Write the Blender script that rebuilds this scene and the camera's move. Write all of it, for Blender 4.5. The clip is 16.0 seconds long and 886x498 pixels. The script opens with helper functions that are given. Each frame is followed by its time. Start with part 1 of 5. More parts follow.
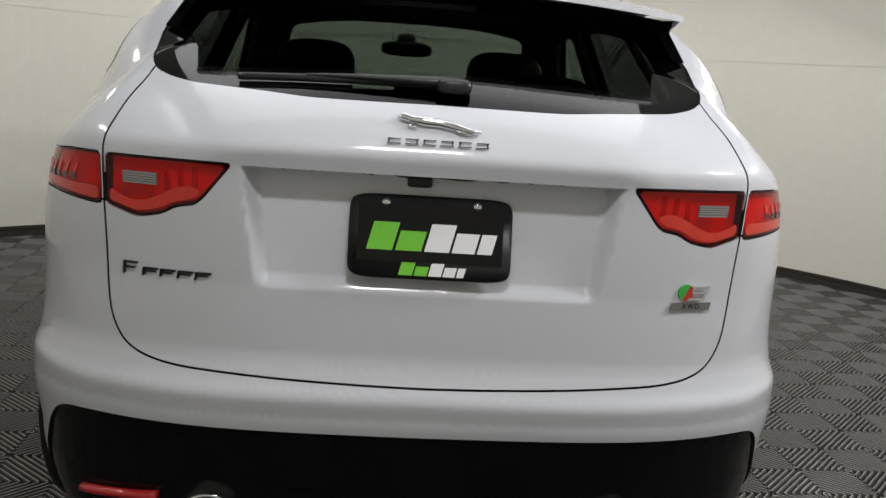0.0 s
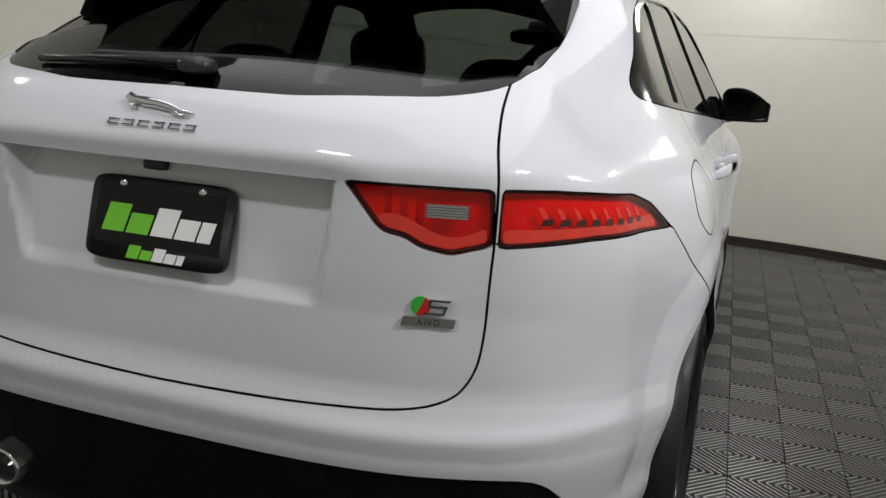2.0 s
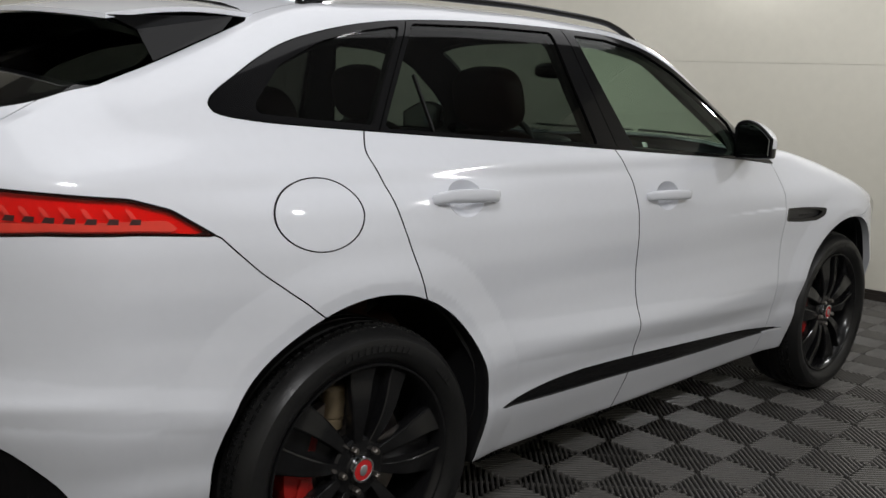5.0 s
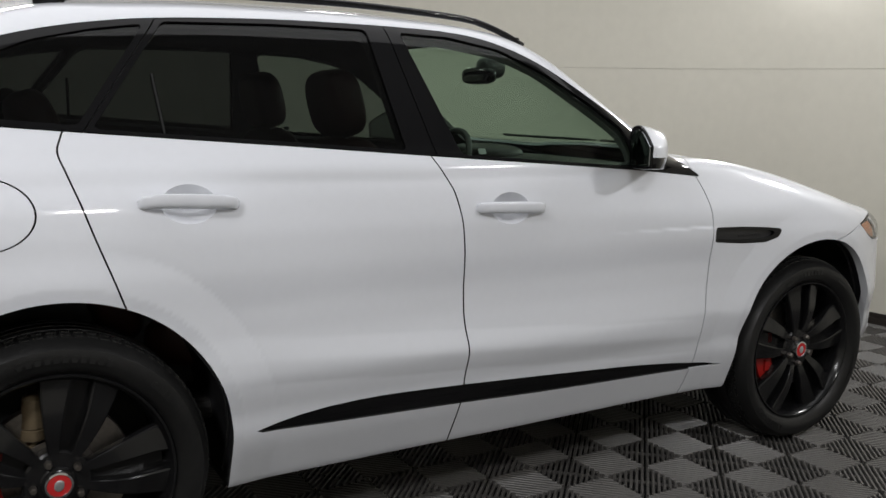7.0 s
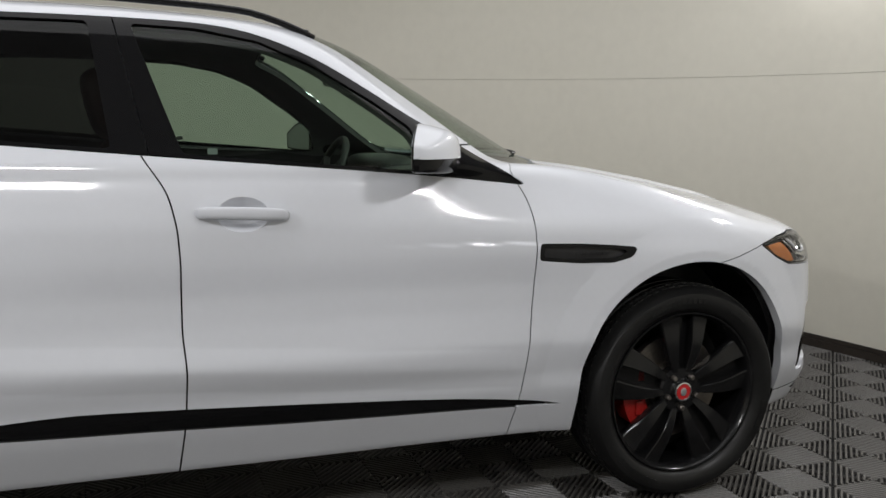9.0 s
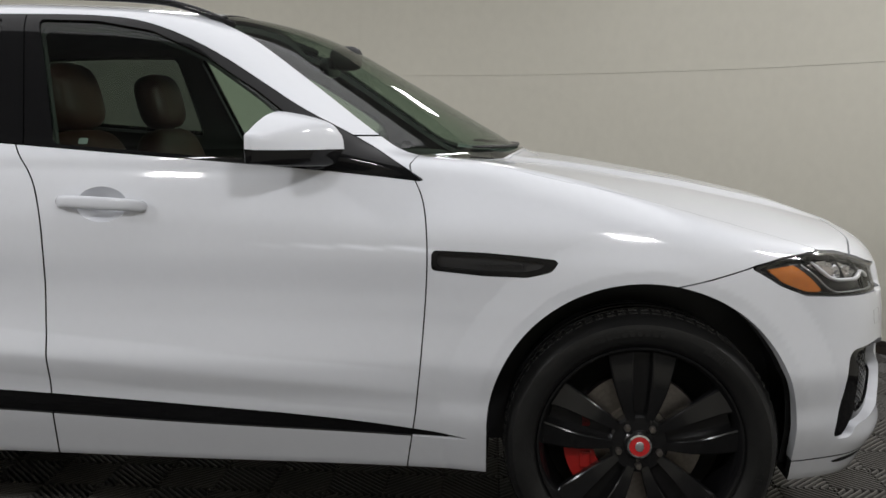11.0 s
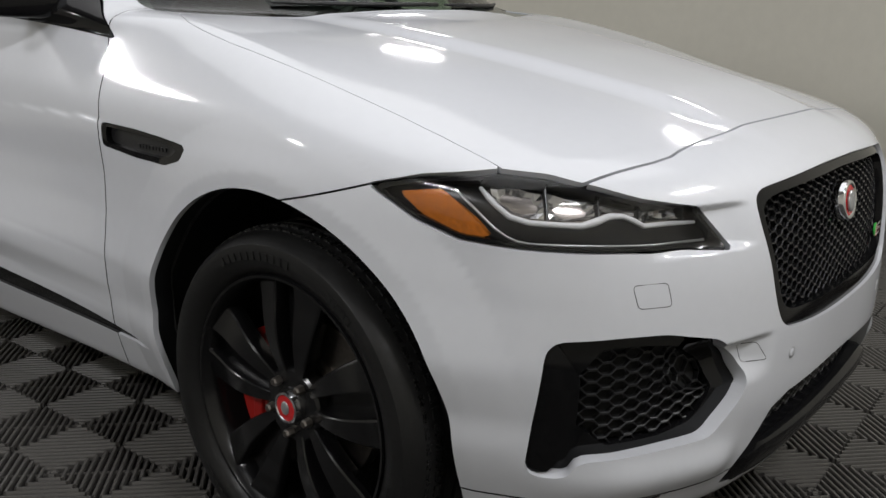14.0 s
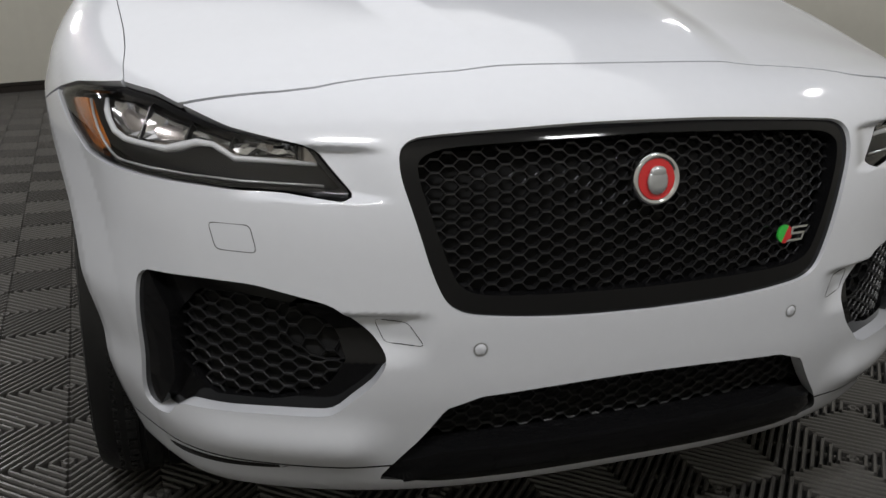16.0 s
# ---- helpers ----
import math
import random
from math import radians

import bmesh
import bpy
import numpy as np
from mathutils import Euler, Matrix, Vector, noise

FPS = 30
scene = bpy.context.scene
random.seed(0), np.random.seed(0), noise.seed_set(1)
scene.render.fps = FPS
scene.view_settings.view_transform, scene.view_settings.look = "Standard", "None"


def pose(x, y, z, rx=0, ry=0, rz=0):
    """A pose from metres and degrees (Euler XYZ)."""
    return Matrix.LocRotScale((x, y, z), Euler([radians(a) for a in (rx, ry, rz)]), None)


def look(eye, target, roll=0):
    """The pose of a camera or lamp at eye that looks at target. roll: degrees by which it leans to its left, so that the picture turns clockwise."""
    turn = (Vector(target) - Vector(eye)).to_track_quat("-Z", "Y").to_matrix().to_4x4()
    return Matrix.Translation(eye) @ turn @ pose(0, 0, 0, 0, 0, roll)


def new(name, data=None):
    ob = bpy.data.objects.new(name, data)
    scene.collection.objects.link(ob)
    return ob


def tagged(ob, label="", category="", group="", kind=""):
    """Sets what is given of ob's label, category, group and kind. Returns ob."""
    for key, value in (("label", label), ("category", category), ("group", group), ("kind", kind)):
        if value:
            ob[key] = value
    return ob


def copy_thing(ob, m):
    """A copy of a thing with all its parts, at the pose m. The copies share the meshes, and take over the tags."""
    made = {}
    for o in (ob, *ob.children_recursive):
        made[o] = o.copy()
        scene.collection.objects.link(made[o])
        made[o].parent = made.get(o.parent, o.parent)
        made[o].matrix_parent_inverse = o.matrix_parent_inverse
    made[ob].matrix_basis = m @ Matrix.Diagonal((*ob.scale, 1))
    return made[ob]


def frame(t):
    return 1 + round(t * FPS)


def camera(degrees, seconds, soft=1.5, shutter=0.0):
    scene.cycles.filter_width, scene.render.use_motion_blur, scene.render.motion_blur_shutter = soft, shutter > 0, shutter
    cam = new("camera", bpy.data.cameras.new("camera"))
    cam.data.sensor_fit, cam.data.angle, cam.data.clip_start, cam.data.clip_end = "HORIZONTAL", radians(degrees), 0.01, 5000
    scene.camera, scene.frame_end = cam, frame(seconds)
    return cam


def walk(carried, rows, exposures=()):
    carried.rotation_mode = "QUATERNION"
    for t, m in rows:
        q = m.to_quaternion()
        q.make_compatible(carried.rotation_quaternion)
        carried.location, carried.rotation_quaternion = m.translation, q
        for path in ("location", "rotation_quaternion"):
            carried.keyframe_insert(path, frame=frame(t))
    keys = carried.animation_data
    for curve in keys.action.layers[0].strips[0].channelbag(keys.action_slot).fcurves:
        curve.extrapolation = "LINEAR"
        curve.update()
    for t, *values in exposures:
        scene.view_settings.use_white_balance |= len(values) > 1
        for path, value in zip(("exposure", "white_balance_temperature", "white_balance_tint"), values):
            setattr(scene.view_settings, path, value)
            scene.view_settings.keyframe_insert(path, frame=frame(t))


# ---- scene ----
cam = camera(52.8, 16.0)
PATH = [
    (0, (-4.138, 0.121, 1.318), (-2.178, -0.04, 0.956), 4.0),
    (0.5, (-4.089, -0.194, 1.321), (-2.121, -0.164, 0.964), 4.0),
    (1, (-4.025, -0.524, 1.318), (-2.076, -0.28, 0.944), 3.9),
    (1.5, (-3.918, -0.816, 1.302), (-2.008, -0.352, 0.932), 3.8),
    (2, (-3.793, -1.09, 1.361), (-1.951, -0.433, 0.94), 3.5),
    (2.5, (-3.685, -1.393, 1.364), (-1.923, -0.546, 0.939), 3.5),
    (3, (-3.564, -1.668, 1.37), (-1.9, -0.644, 0.943), 3.3),
    (3.5, (-3.395, -1.951, 1.397), (-1.833, -0.771, 0.989), 3.0),
    (4, (-3.212, -2.233, 1.405), (-1.722, -0.956, 1.017), 3.0),
    (4.2, (-3.139, -2.347, 1.398), (-1.679, -1.031, 1.025), 2.7),
    (6.3, (-2.136, -3.063, 1.36), (-1.001, -1.451, 1.02), 2.1),
    (6.5, (-2.012, -3.127, 1.347), (-0.92, -1.482, 1.026), 1.8),
    (7, (-1.706, -3.247, 1.365), (-0.702, -1.548, 1.038), 1.8),
    (7.5, (-1.389, -3.372, 1.363), (-0.48, -1.621, 1.036), 1.8),
    (8, (-1.026, -3.459, 1.362), (-0.218, -1.657, 1.045), 1.6),
    (8.5, (-0.721, -3.482, 1.326), (0.043, -1.658, 1.03), 1.4),
    (8.7, (-0.601, -3.498, 1.315), (0.135, -1.661, 1.029), 1.4),
    (10.8, (0.987, -3.414, 1.276), (0.861, -1.437, 1.0), 0.8),
    (11, (1.099, -3.348, 1.284), (0.919, -1.376, 1.001), 0.9),
    (11.5, (1.408, -3.176, 1.28), (1.094, -1.225, 0.973), 0.9),
    (12, (1.634, -3.037, 1.263), (1.237, -1.109, 0.904), 1.4),
    (12.5, (1.968, -2.815, 1.266), (1.335, -0.969, 0.829), 1.1),
    (13, (2.276, -2.579, 1.249), (1.428, -0.835, 0.76), 0.9),
    (13.5, (2.545, -2.3, 1.213), (1.491, -0.684, 0.687), 1.0),
    (14, (2.782, -2.015, 1.221), (1.558, -0.528, 0.682), 1.2),
    (14.5, (3.013, -1.754, 1.206), (1.643, -0.409, 0.646), 1.3),
    (15, (3.189, -1.449, 1.219), (1.667, -0.302, 0.613), 1.7),
    (15.5, (3.361, -1.142, 1.194), (1.689, -0.24, 0.572), 1.6),
    (16, (3.473, -0.79, 1.168), (1.685, -0.163, 0.528), 1.5),
]
walk(cam, [(t, look(eye, target, roll)) for t, eye, target, roll in PATH],
     exposures=[(0, 0.44), (1, 0.34), (2, 0.18), (3, 0.04), (4.2, -0.05), (6.3, 0.10), (8.7, 0.12), (11, 0.12), (14, 0.0), (16, -0.14)])

# ---- light ----
world = bpy.data.worlds.new("world")
scene.world = world
world.use_nodes = True
world.node_tree.nodes["Background"].inputs[0].default_value = (0.9, 0.92, 1.0, 1)
world.node_tree.nodes["Background"].inputs[1].default_value = 0.05


def lamp(name, at, aim, wide, deep, watts, colour=(0.985, 0.99, 1.0)):
    data = bpy.data.lights.new(name, "AREA")
    data.shape, data.size, data.size_y, data.energy, data.color = "RECTANGLE", wide, deep, watts, colour
    ob = new(name, data)
    ob.matrix_world = look(at, aim)
    return ob


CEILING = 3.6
# Unseen panel added over the car for the soft light from above.
lamp("overhead_fill", (0, 0, CEILING - 0.03), (0, 0, 0), 5.4, 3.6, 67, (0.985, 0.985, 1.0))
# Ring of unseen lamps; right-hand ones set by paint glints, the rest added.
for turn, watts in ((12, 21), (70, 4), (115, 6), (180, 12), (221, 31), (257, 20), (298, 21), (341, 25)):
    a = radians(turn)
    far = 3.3 if 40 < turn < 150 else 3.62
    lamp("unseen_ring_lamp", (far * math.cos(a), far * math.sin(a), 2.6 if far > 3.5 else 3.0), (1.0 * math.cos(a), 0.4 * math.sin(a), 0.7), 0.42, 0.14, watts, (0.99, 0.985, 1.0))

# ---- materials ----


def material(name, colour, rough=0.5, metal=0.0, grain=0.0, scale=40.0, bump=0.0, coat=0.0, spots=0.0, ior=1.5):
    m = bpy.data.materials.new(name)
    m.use_nodes = True
    nodes, links = m.node_tree.nodes, m.node_tree.links
    b = nodes["Principled BSDF"]
    b.inputs["Base Color"].default_value = (*colour, 1)
    b.inputs["Roughness"].default_value, b.inputs["Metallic"].default_value = rough, metal
    b.inputs["IOR"].default_value = ior
    b.inputs["Coat Weight"].default_value, b.inputs["Coat Roughness"].default_value = coat, 0.09
    if grain or bump or spots:
        where = nodes.new("ShaderNodeTexCoord")
        fine = nodes.new("ShaderNodeTexNoise")
        fine.inputs["Scale"].default_value, fine.inputs["Detail"].default_value = scale, 6
        links.new(where.outputs["Object"], fine.inputs["Vector"])
        coarse = nodes.new("ShaderNodeTexNoise")
        coarse.inputs["Scale"].default_value, coarse.inputs["Detail"].default_value = scale * 0.06, 3
        links.new(where.outputs["Object"], coarse.inputs["Vector"])
        both = nodes.new("ShaderNodeMath")
        both.operation = "ADD"
        links.new(fine.outputs["Fac"], both.inputs[0])
        links.new(coarse.outputs["Fac"], both.inputs[1])
        if grain:
            ramp = nodes.new("ShaderNodeMapRange")
            ramp.inputs["From Min"].default_value, ramp.inputs["From Max"].default_value = 0.6, 1.4
            ramp.inputs["To Min"].default_value, ramp.inputs["To Max"].default_value = 1 - grain, 1 + grain
            links.new(both.outputs[0], ramp.inputs["Value"])
            mul = nodes.new("ShaderNodeVectorMath")
            mul.operation = "SCALE"
            mul.inputs[0].default_value = colour
            links.new(ramp.outputs["Result"], mul.inputs["Scale"])
            links.new(mul.outputs["Vector"], b.inputs["Base Color"])
        if spots:
            rr = nodes.new("ShaderNodeMapRange")
            rr.inputs["From Min"].default_value, rr.inputs["From Max"].default_value = 0.6, 1.4
            rr.inputs["To Min"].default_value, rr.inputs["To Max"].default_value = max(rough - spots, 0.02), rough + spots
            links.new(both.outputs[0], rr.inputs["Value"])
            links.new(rr.outputs["Result"], b.inputs["Roughness"])
        if bump:
            bn = nodes.new("ShaderNodeBump")
            bn.inputs["Strength"].default_value, bn.inputs["Distance"].default_value = bump, 0.002
            links.new(fine.outputs["Fac"], bn.inputs["Height"])
            links.new(bn.outputs["Normal"], b.inputs["Normal"])
    return m


def clear(name, colour, gloss=0.03):
    """A thin pane: it tints what is behind and mirrors at its face."""
    m = bpy.data.materials.new(name)
    m.use_nodes = True
    nodes, links = m.node_tree.nodes, m.node_tree.links
    nodes.remove(nodes["Principled BSDF"])
    see = nodes.new("ShaderNodeBsdfTransparent")
    see.inputs[0].default_value = (*colour, 1)
    shine = nodes.new("ShaderNodeBsdfGlossy")
    shine.inputs["Roughness"].default_value = gloss
    turned = nodes.new("ShaderNodeLayerWeight")
    turned.inputs[0].default_value = 0.5
    power = nodes.new("ShaderNodeMath")
    power.operation = "POWER"
    power.inputs[1].default_value = 5.0
    links.new(turned.outputs["Facing"], power.inputs[0])
    edge = nodes.new("ShaderNodeMath")
    edge.operation = "MULTIPLY_ADD"
    edge.inputs[1].default_value, edge.inputs[2].default_value = 0.95, 0.038
    links.new(power.outputs[0], edge.inputs[0])
    mix = nodes.new("ShaderNodeMixShader")
    links.new(edge.outputs[0], mix.inputs[0])
    links.new(see.outputs[0], mix.inputs[1])
    links.new(shine.outputs[0], mix.inputs[2])
    links.new(mix.outputs[0], nodes["Material Output"].inputs[0])
    return m


PAINT = material("white_pearl_paint", (0.60, 0.615, 0.655), 0.48, 0.0, 0.015, 700, 0.0, 1.0)
PAINT.node_tree.nodes["Principled BSDF"].inputs["Specular IOR Level"].default_value = 0.3
GLOSS_BLACK = material("gloss_black", (0.0055, 0.0055, 0.006), 0.08, 0, 0, ior=1.33)
SATIN_BLACK = material("satin_black_plastic", (0.012, 0.012, 0.013), 0.4, 0, 0.2, 300, 0.15, spots=0.08)
MESH_BLACK = material("glossy_black_mesh", (0.055, 0.055, 0.058), 0.16, 0.75, 0.1, 200)
# Matt black parts, and sheets that stand in for shade in hollows.
DARK = material("matt_black_and_shade", (0.007, 0.007, 0.007), 0.9)
# Near-black for panel edges, in place of the shade in the seams.
GAP_SHADE = material("gap_shade", (0.012, 0.012, 0.012), 0.7)
RUBBER = material("tyre_rubber", (0.011, 0.011, 0.011), 0.40, 0, 0.3, 120, 0.2, spots=0.12, ior=1.36)
RIM_BLACK = material("satin_black_wheel", (0.007, 0.007, 0.0075), 0.2, 0.0, 0.15, 200, ior=1.45)
CHROME = material("chrome", (0.75, 0.76, 0.78), 0.08, 1.0)
STEEL = material("brake_steel", (0.22, 0.20, 0.18), 0.42, 1.0, 0.25, 90, 0.1)
RED_PAINT = material("red_caliper_paint", (0.30, 0.010, 0.008), 0.35, 0, 0.15, 60)
RED_ENAMEL = material("red_enamel", (0.50, 0.018, 0.02), 0.25, 0, 0, coat=0.5)
GREEN_ENAMEL = material("green_enamel", (0.03, 0.42, 0.05), 0.3, 0, 0, coat=0.5)
GREEN_PRINT = material("green_print", (0.16, 0.55, 0.03), 0.5)
WHITE_PRINT = material("white_print", (0.82, 0.82, 0.82), 0.5)
AMBER = material("amber_lens", (0.52, 0.15, 0.012), 0.2, 0, 0.45, 160, 0.5, coat=0.8)
SILVER = material("silver_plastic", (0.45, 0.46, 0.47), 0.3, 0.7)
REVERSING = material("smoked_lens", (0.16, 0.14, 0.13), 0.3, 0.3)
LAMP_GREY = material("lamp_housing_grey", (0.016, 0.016, 0.018), 0.3, 0.2)
LED_WHITE = material("light_guide_white", (0.55, 0.56, 0.58), 0.3)
REFLECTOR = material("lamp_reflector", (0.40, 0.37, 0.36), 0.2, 0.85)
GUIDE = material("pale_light_guide", (0.62, 0.034, 0.018), 0.3, 0, 0.2, 30, coat=0.3)
TOOTH = material("dark_red_tooth", (0.030, 0.003, 0.003), 0.3, coat=0.3)
STREAK = material("bright_red_streak", (0.66, 0.03, 0.02), 0.3, coat=0.3)
LAMP_PALE = material("lamp_back_pale", (0.80, 0.77, 0.75), 0.35, 0.0, 0.05, 60)
LEATHER = material("dark_leather", (0.016, 0.015, 0.015), 0.5, 0, 0.25, 150, 0.3)
TAN = material("brown_leather", (0.055, 0.020, 0.013), 0.5, 0, 0.25, 150, 0.3)
LINING = material("grey_headlining", (0.06, 0.06, 0.06), 0.9, 0, 0.2, 200)
GLASS = clear("green_tinted_glass", (0.58, 0.68, 0.60))
GLASS_DARK = clear("privacy_glass", (0.16, 0.175, 0.165))
FACETS = material("faceted_reflector", (0.62, 0.62, 0.63), 0.12, 0.95)
TREAD = material("tread_rubber", (0.010, 0.010, 0.010), 0.26, 0, 0.3, 150, 0.3, spots=0.12)
DARK_CHROME = material("dark_chrome", (0.30, 0.30, 0.31), 0.18, 1.0)
TAN_METAL = material("tan_metal", (0.15, 0.115, 0.07), 0.4, 0.3, 0.2, 60, 0.1)
LENS = clear("clear_lens", (0.93, 0.93, 0.93))
LENS_RED = clear("red_lens", (0.95, 0.050, 0.038))
MIRROR = material("mirror_glass", (0.34, 0.36, 0.37), 0.02, 1.0)
WALL = material("cream_wall_paint", (0.665, 0.642, 0.562), 0.75, 0, 0.035, 14, 0.12)
GROOVE = material("wall_joint", (0.50, 0.48, 0.43), 0.8, 0, 0.3, 6)
BASE = material("dark_wood_baseboard", (0.022, 0.016, 0.012), 0.6, 0, 0.4, 20, 0.3)
TILE = material("grey_plastic_tile", (0.084, 0.080, 0.075), 0.34, 0, 0.16, 60, 0.15, spots=0.08)
UNDER = material("subfloor_gap_shade", (0.004, 0.004, 0.004), 0.9, 0, 0.3, 30)
CEIL = material("grey_ceiling", (0.22, 0.22, 0.22), 0.85, 0, 0.03, 20)

# ---- mesh helpers ----


def mesh_object(name, verts, faces, mat, parent=None, label="", smooth=True, normals=None):
    me = bpy.data.meshes.new(name)
    me.from_pydata([tuple(v) for v in verts] if not isinstance(verts, np.ndarray) else verts.tolist(), [], faces)
    me.materials.append(mat)
    if smooth:
        me.polygons.foreach_set("use_smooth", np.ones(len(me.polygons), bool))
    me.update()
    if normals is not None:
        me.normals_split_custom_set_from_vertices(normals)
    ob = new(name, me)
    ob.parent = parent
    if label:
        ob["label"] = label
    return ob


def part(name, bm, mat, parent=None, label="", smooth=None):
    """One bmesh as one mesh object; sharp edges stay sharp where smooth is an angle."""
    if smooth is not None:
        for f in bm.faces:
            f.smooth = True
        for e in bm.edges:
            if len(e.link_faces) == 2 and e.calc_face_angle(0) > radians(smooth):
                e.smooth = False
    me = bpy.data.meshes.new(name)
    bm.to_mesh(me)
    bm.free()
    me.materials.append(mat)
    ob = new(name, me)
    ob.parent = parent
    if label:
        ob["label"] = label
    return ob


def add_box(bm, mid, size, bevel=0.0, turn=None):
    got = bmesh.ops.create_cube(bm, size=1)
    vs = got["verts"]
    for v in vs:
        v.co = Vector([v.co[i] * size[i] for i in range(3)])
    if bevel:
        es = list({e for v in vs for e in v.link_edges})
        done = bmesh.ops.bevel(bm, geom=es, offset=bevel, segments=2, affect="EDGES", profile=0.5)
        vs = list({v for f in done["faces"] for v in f.verts} | {v for v in vs if v.is_valid})
    m = Matrix.Translation(mid) @ (turn.to_4x4() if turn else Matrix())
    for v in vs:
        v.co = m @ v.co
    return vs


def add_blob(bm, mid, half, power=2.5, seg=24, rings=14, turn=None):
    """A rounded, boxy lump (superellipsoid)."""
    def s(a, p):
        return math.copysign(abs(a) ** (2 / p), a)
    rows = []
    for i in range(rings + 1):
        la = -math.pi / 2 + math.pi * i / rings
        rows.append([bm.verts.new(Vector(mid) + ((turn or Matrix.Identity(3)) @ Vector((
            half[0] * s(math.cos(la), power) * s(math.cos(lo), power), half[1] * s(math.cos(la), power) * s(math.sin(lo), power), half[2] * s(math.sin(la), power)))))
            for lo in (2 * math.pi * j / seg for j in range(seg))])
    for a, b in zip(rows, rows[1:]):
        for j in range(seg):
            bm.faces.new((a[j], a[(j + 1) % seg], b[(j + 1) % seg], b[j]))
    bmesh.ops.remove_doubles(bm, verts=bm.verts[:], dist=1e-5)


def add_tube(bm, pts, r, seg=10, closed=False, flat=1.0):
    """A round bar along points; r may change along it. flat squashes it upwards."""
    pts = [Vector(p) for p in pts]
    n = len(pts)
    rs = r if isinstance(r, (list, tuple)) else [r] * n
    rings = []
    for i, p in enumerate(pts):
        a = pts[(i - 1) % n] if closed or i else p
        b = pts[(i + 1) % n] if closed or i < n - 1 else p
        t = (b - a).normalized()
        u = t.cross(Vector((0, 0, 1)))
        u = u.normalized() if u.length > 1e-3 else Vector((1, 0, 0))
        w = u.cross(t)
        rings.append([bm.verts.new(p + rs[i] * (math.cos(2 * math.pi * k / seg) * u + flat * math.sin(2 * math.pi * k / seg) * w)) for k in range(seg)])
    for i in range(n if closed else n - 1):
        a, b = rings[i], rings[(i + 1) % n]
        for k in range(seg):
            bm.faces.new((a[k], a[(k + 1) % seg], b[(k + 1) % seg], b[k]))
    if not closed:
        bm.faces.new(rings[0][::-1])
        bm.faces.new(rings[-1])


def add_prism(bm, outline, depth, place):
    """An outline in the plane, given depth, set by the matrix place (its z is the depth)."""
    a = [bm.verts.new(place @ Vector((x, y, 0))) for x, y in outline]
    b = [bm.verts.new(place @ Vector((x, y, depth))) for x, y in outline]
    bm.faces.new(a[::-1])
    bm.faces.new(b)
    for i in range(len(a)):
        j = (i + 1) % len(a)
        bm.faces.new((a[i], a[j], b[j], b[i]))


def add_lathe(bm, profile, mid, seg=64, close=False):
    """Turns (radius, y) pairs about an axis along y."""
    rings = []
    for r, y in profile:
        rings.append([bm.verts.new(Vector(mid) + Vector((r * math.cos(a), y, r * math.sin(a)))) for a in (2 * math.pi * k / seg for k in range(seg))])
    pairs = list(zip(rings, rings[1:])) + ([(rings[-1], rings[0])] if close else [])
    for a, b in pairs:
        for k in range(seg):
            bm.faces.new((a[k], a[(k + 1) % seg], b[(k + 1) % seg], b[k]))


def ring(cx, cy, rx, ry, n=32, power=2.0):
    return [(cx + rx * math.copysign(abs(math.cos(t)) ** (2 / power), math.cos(t)), cy + ry * math.copysign(abs(math.sin(t)) ** (2 / power), math.sin(t)))
            for t in (2 * math.pi * k / n for k in range(n))]


def rounded(pts, times=2):
    """The outline with its corners cut round."""
    for _ in range(times):
        out = []
        for a, b in zip(pts, pts[1:] + pts[:1]):
            out += [(0.75 * a[0] + 0.25 * b[0], 0.75 * a[1] + 0.25 * b[1]), (0.25 * a[0] + 0.75 * b[0], 0.25 * a[1] + 0.75 * b[1])]
        pts = out
    return pts


# ---- the car's outer form ----


def corners(pts, r, steps=5):
    """A closed outline with its corners rounded by about r."""
    out = []
    for k, p in enumerate(pts):
        p = Vector(p)
        a, b = Vector(pts[k - 1]) - p, Vector(pts[(k + 1) % len(pts)]) - p
        a, b = p + a.normalized() * min(r, a.length * 0.45), p + b.normalized() * min(r, b.length * 0.45)
        for j in range(steps + 1):
            t = j / steps
            q = a * (1 - t) ** 2 + p * (2 * t * (1 - t)) + b * t * t
            out.append((q[0], q[1]))
    return out


def curve(pts, soft):
    """A smooth curve through rounded corners of a few (at, value) pairs."""
    a, b = np.array(pts, float).T
    t = np.linspace(a[0] - 0.5, a[-1] + 0.5, 1600)
    v = np.interp(t, a, b)
    n = max(2, int(3 * soft / (t[1] - t[0])))
    w = np.exp(-0.5 * (np.arange(-n, n + 1) * (t[1] - t[0]) / soft) ** 2)
    v = np.convolve(np.pad(v, n, mode="edge"), w / w.sum(), "valid")
    return lambda x: np.interp(x, t, v)


def step(x, a, b):
    s = np.minimum(np.maximum((x - a) / (b - a), 0), 1)
    return s * s * (3 - 2 * s)


def bell(x, mid, width):
    return np.exp(-0.5 * ((x - mid) / width) ** 2)


def smax(a, b, k):
    h = np.maximum(k - np.abs(a - b), 0) / k
    return np.maximum(a, b) + h * h * k / 4


def smin(a, b, k):
    return -smax(-a, -b, k)


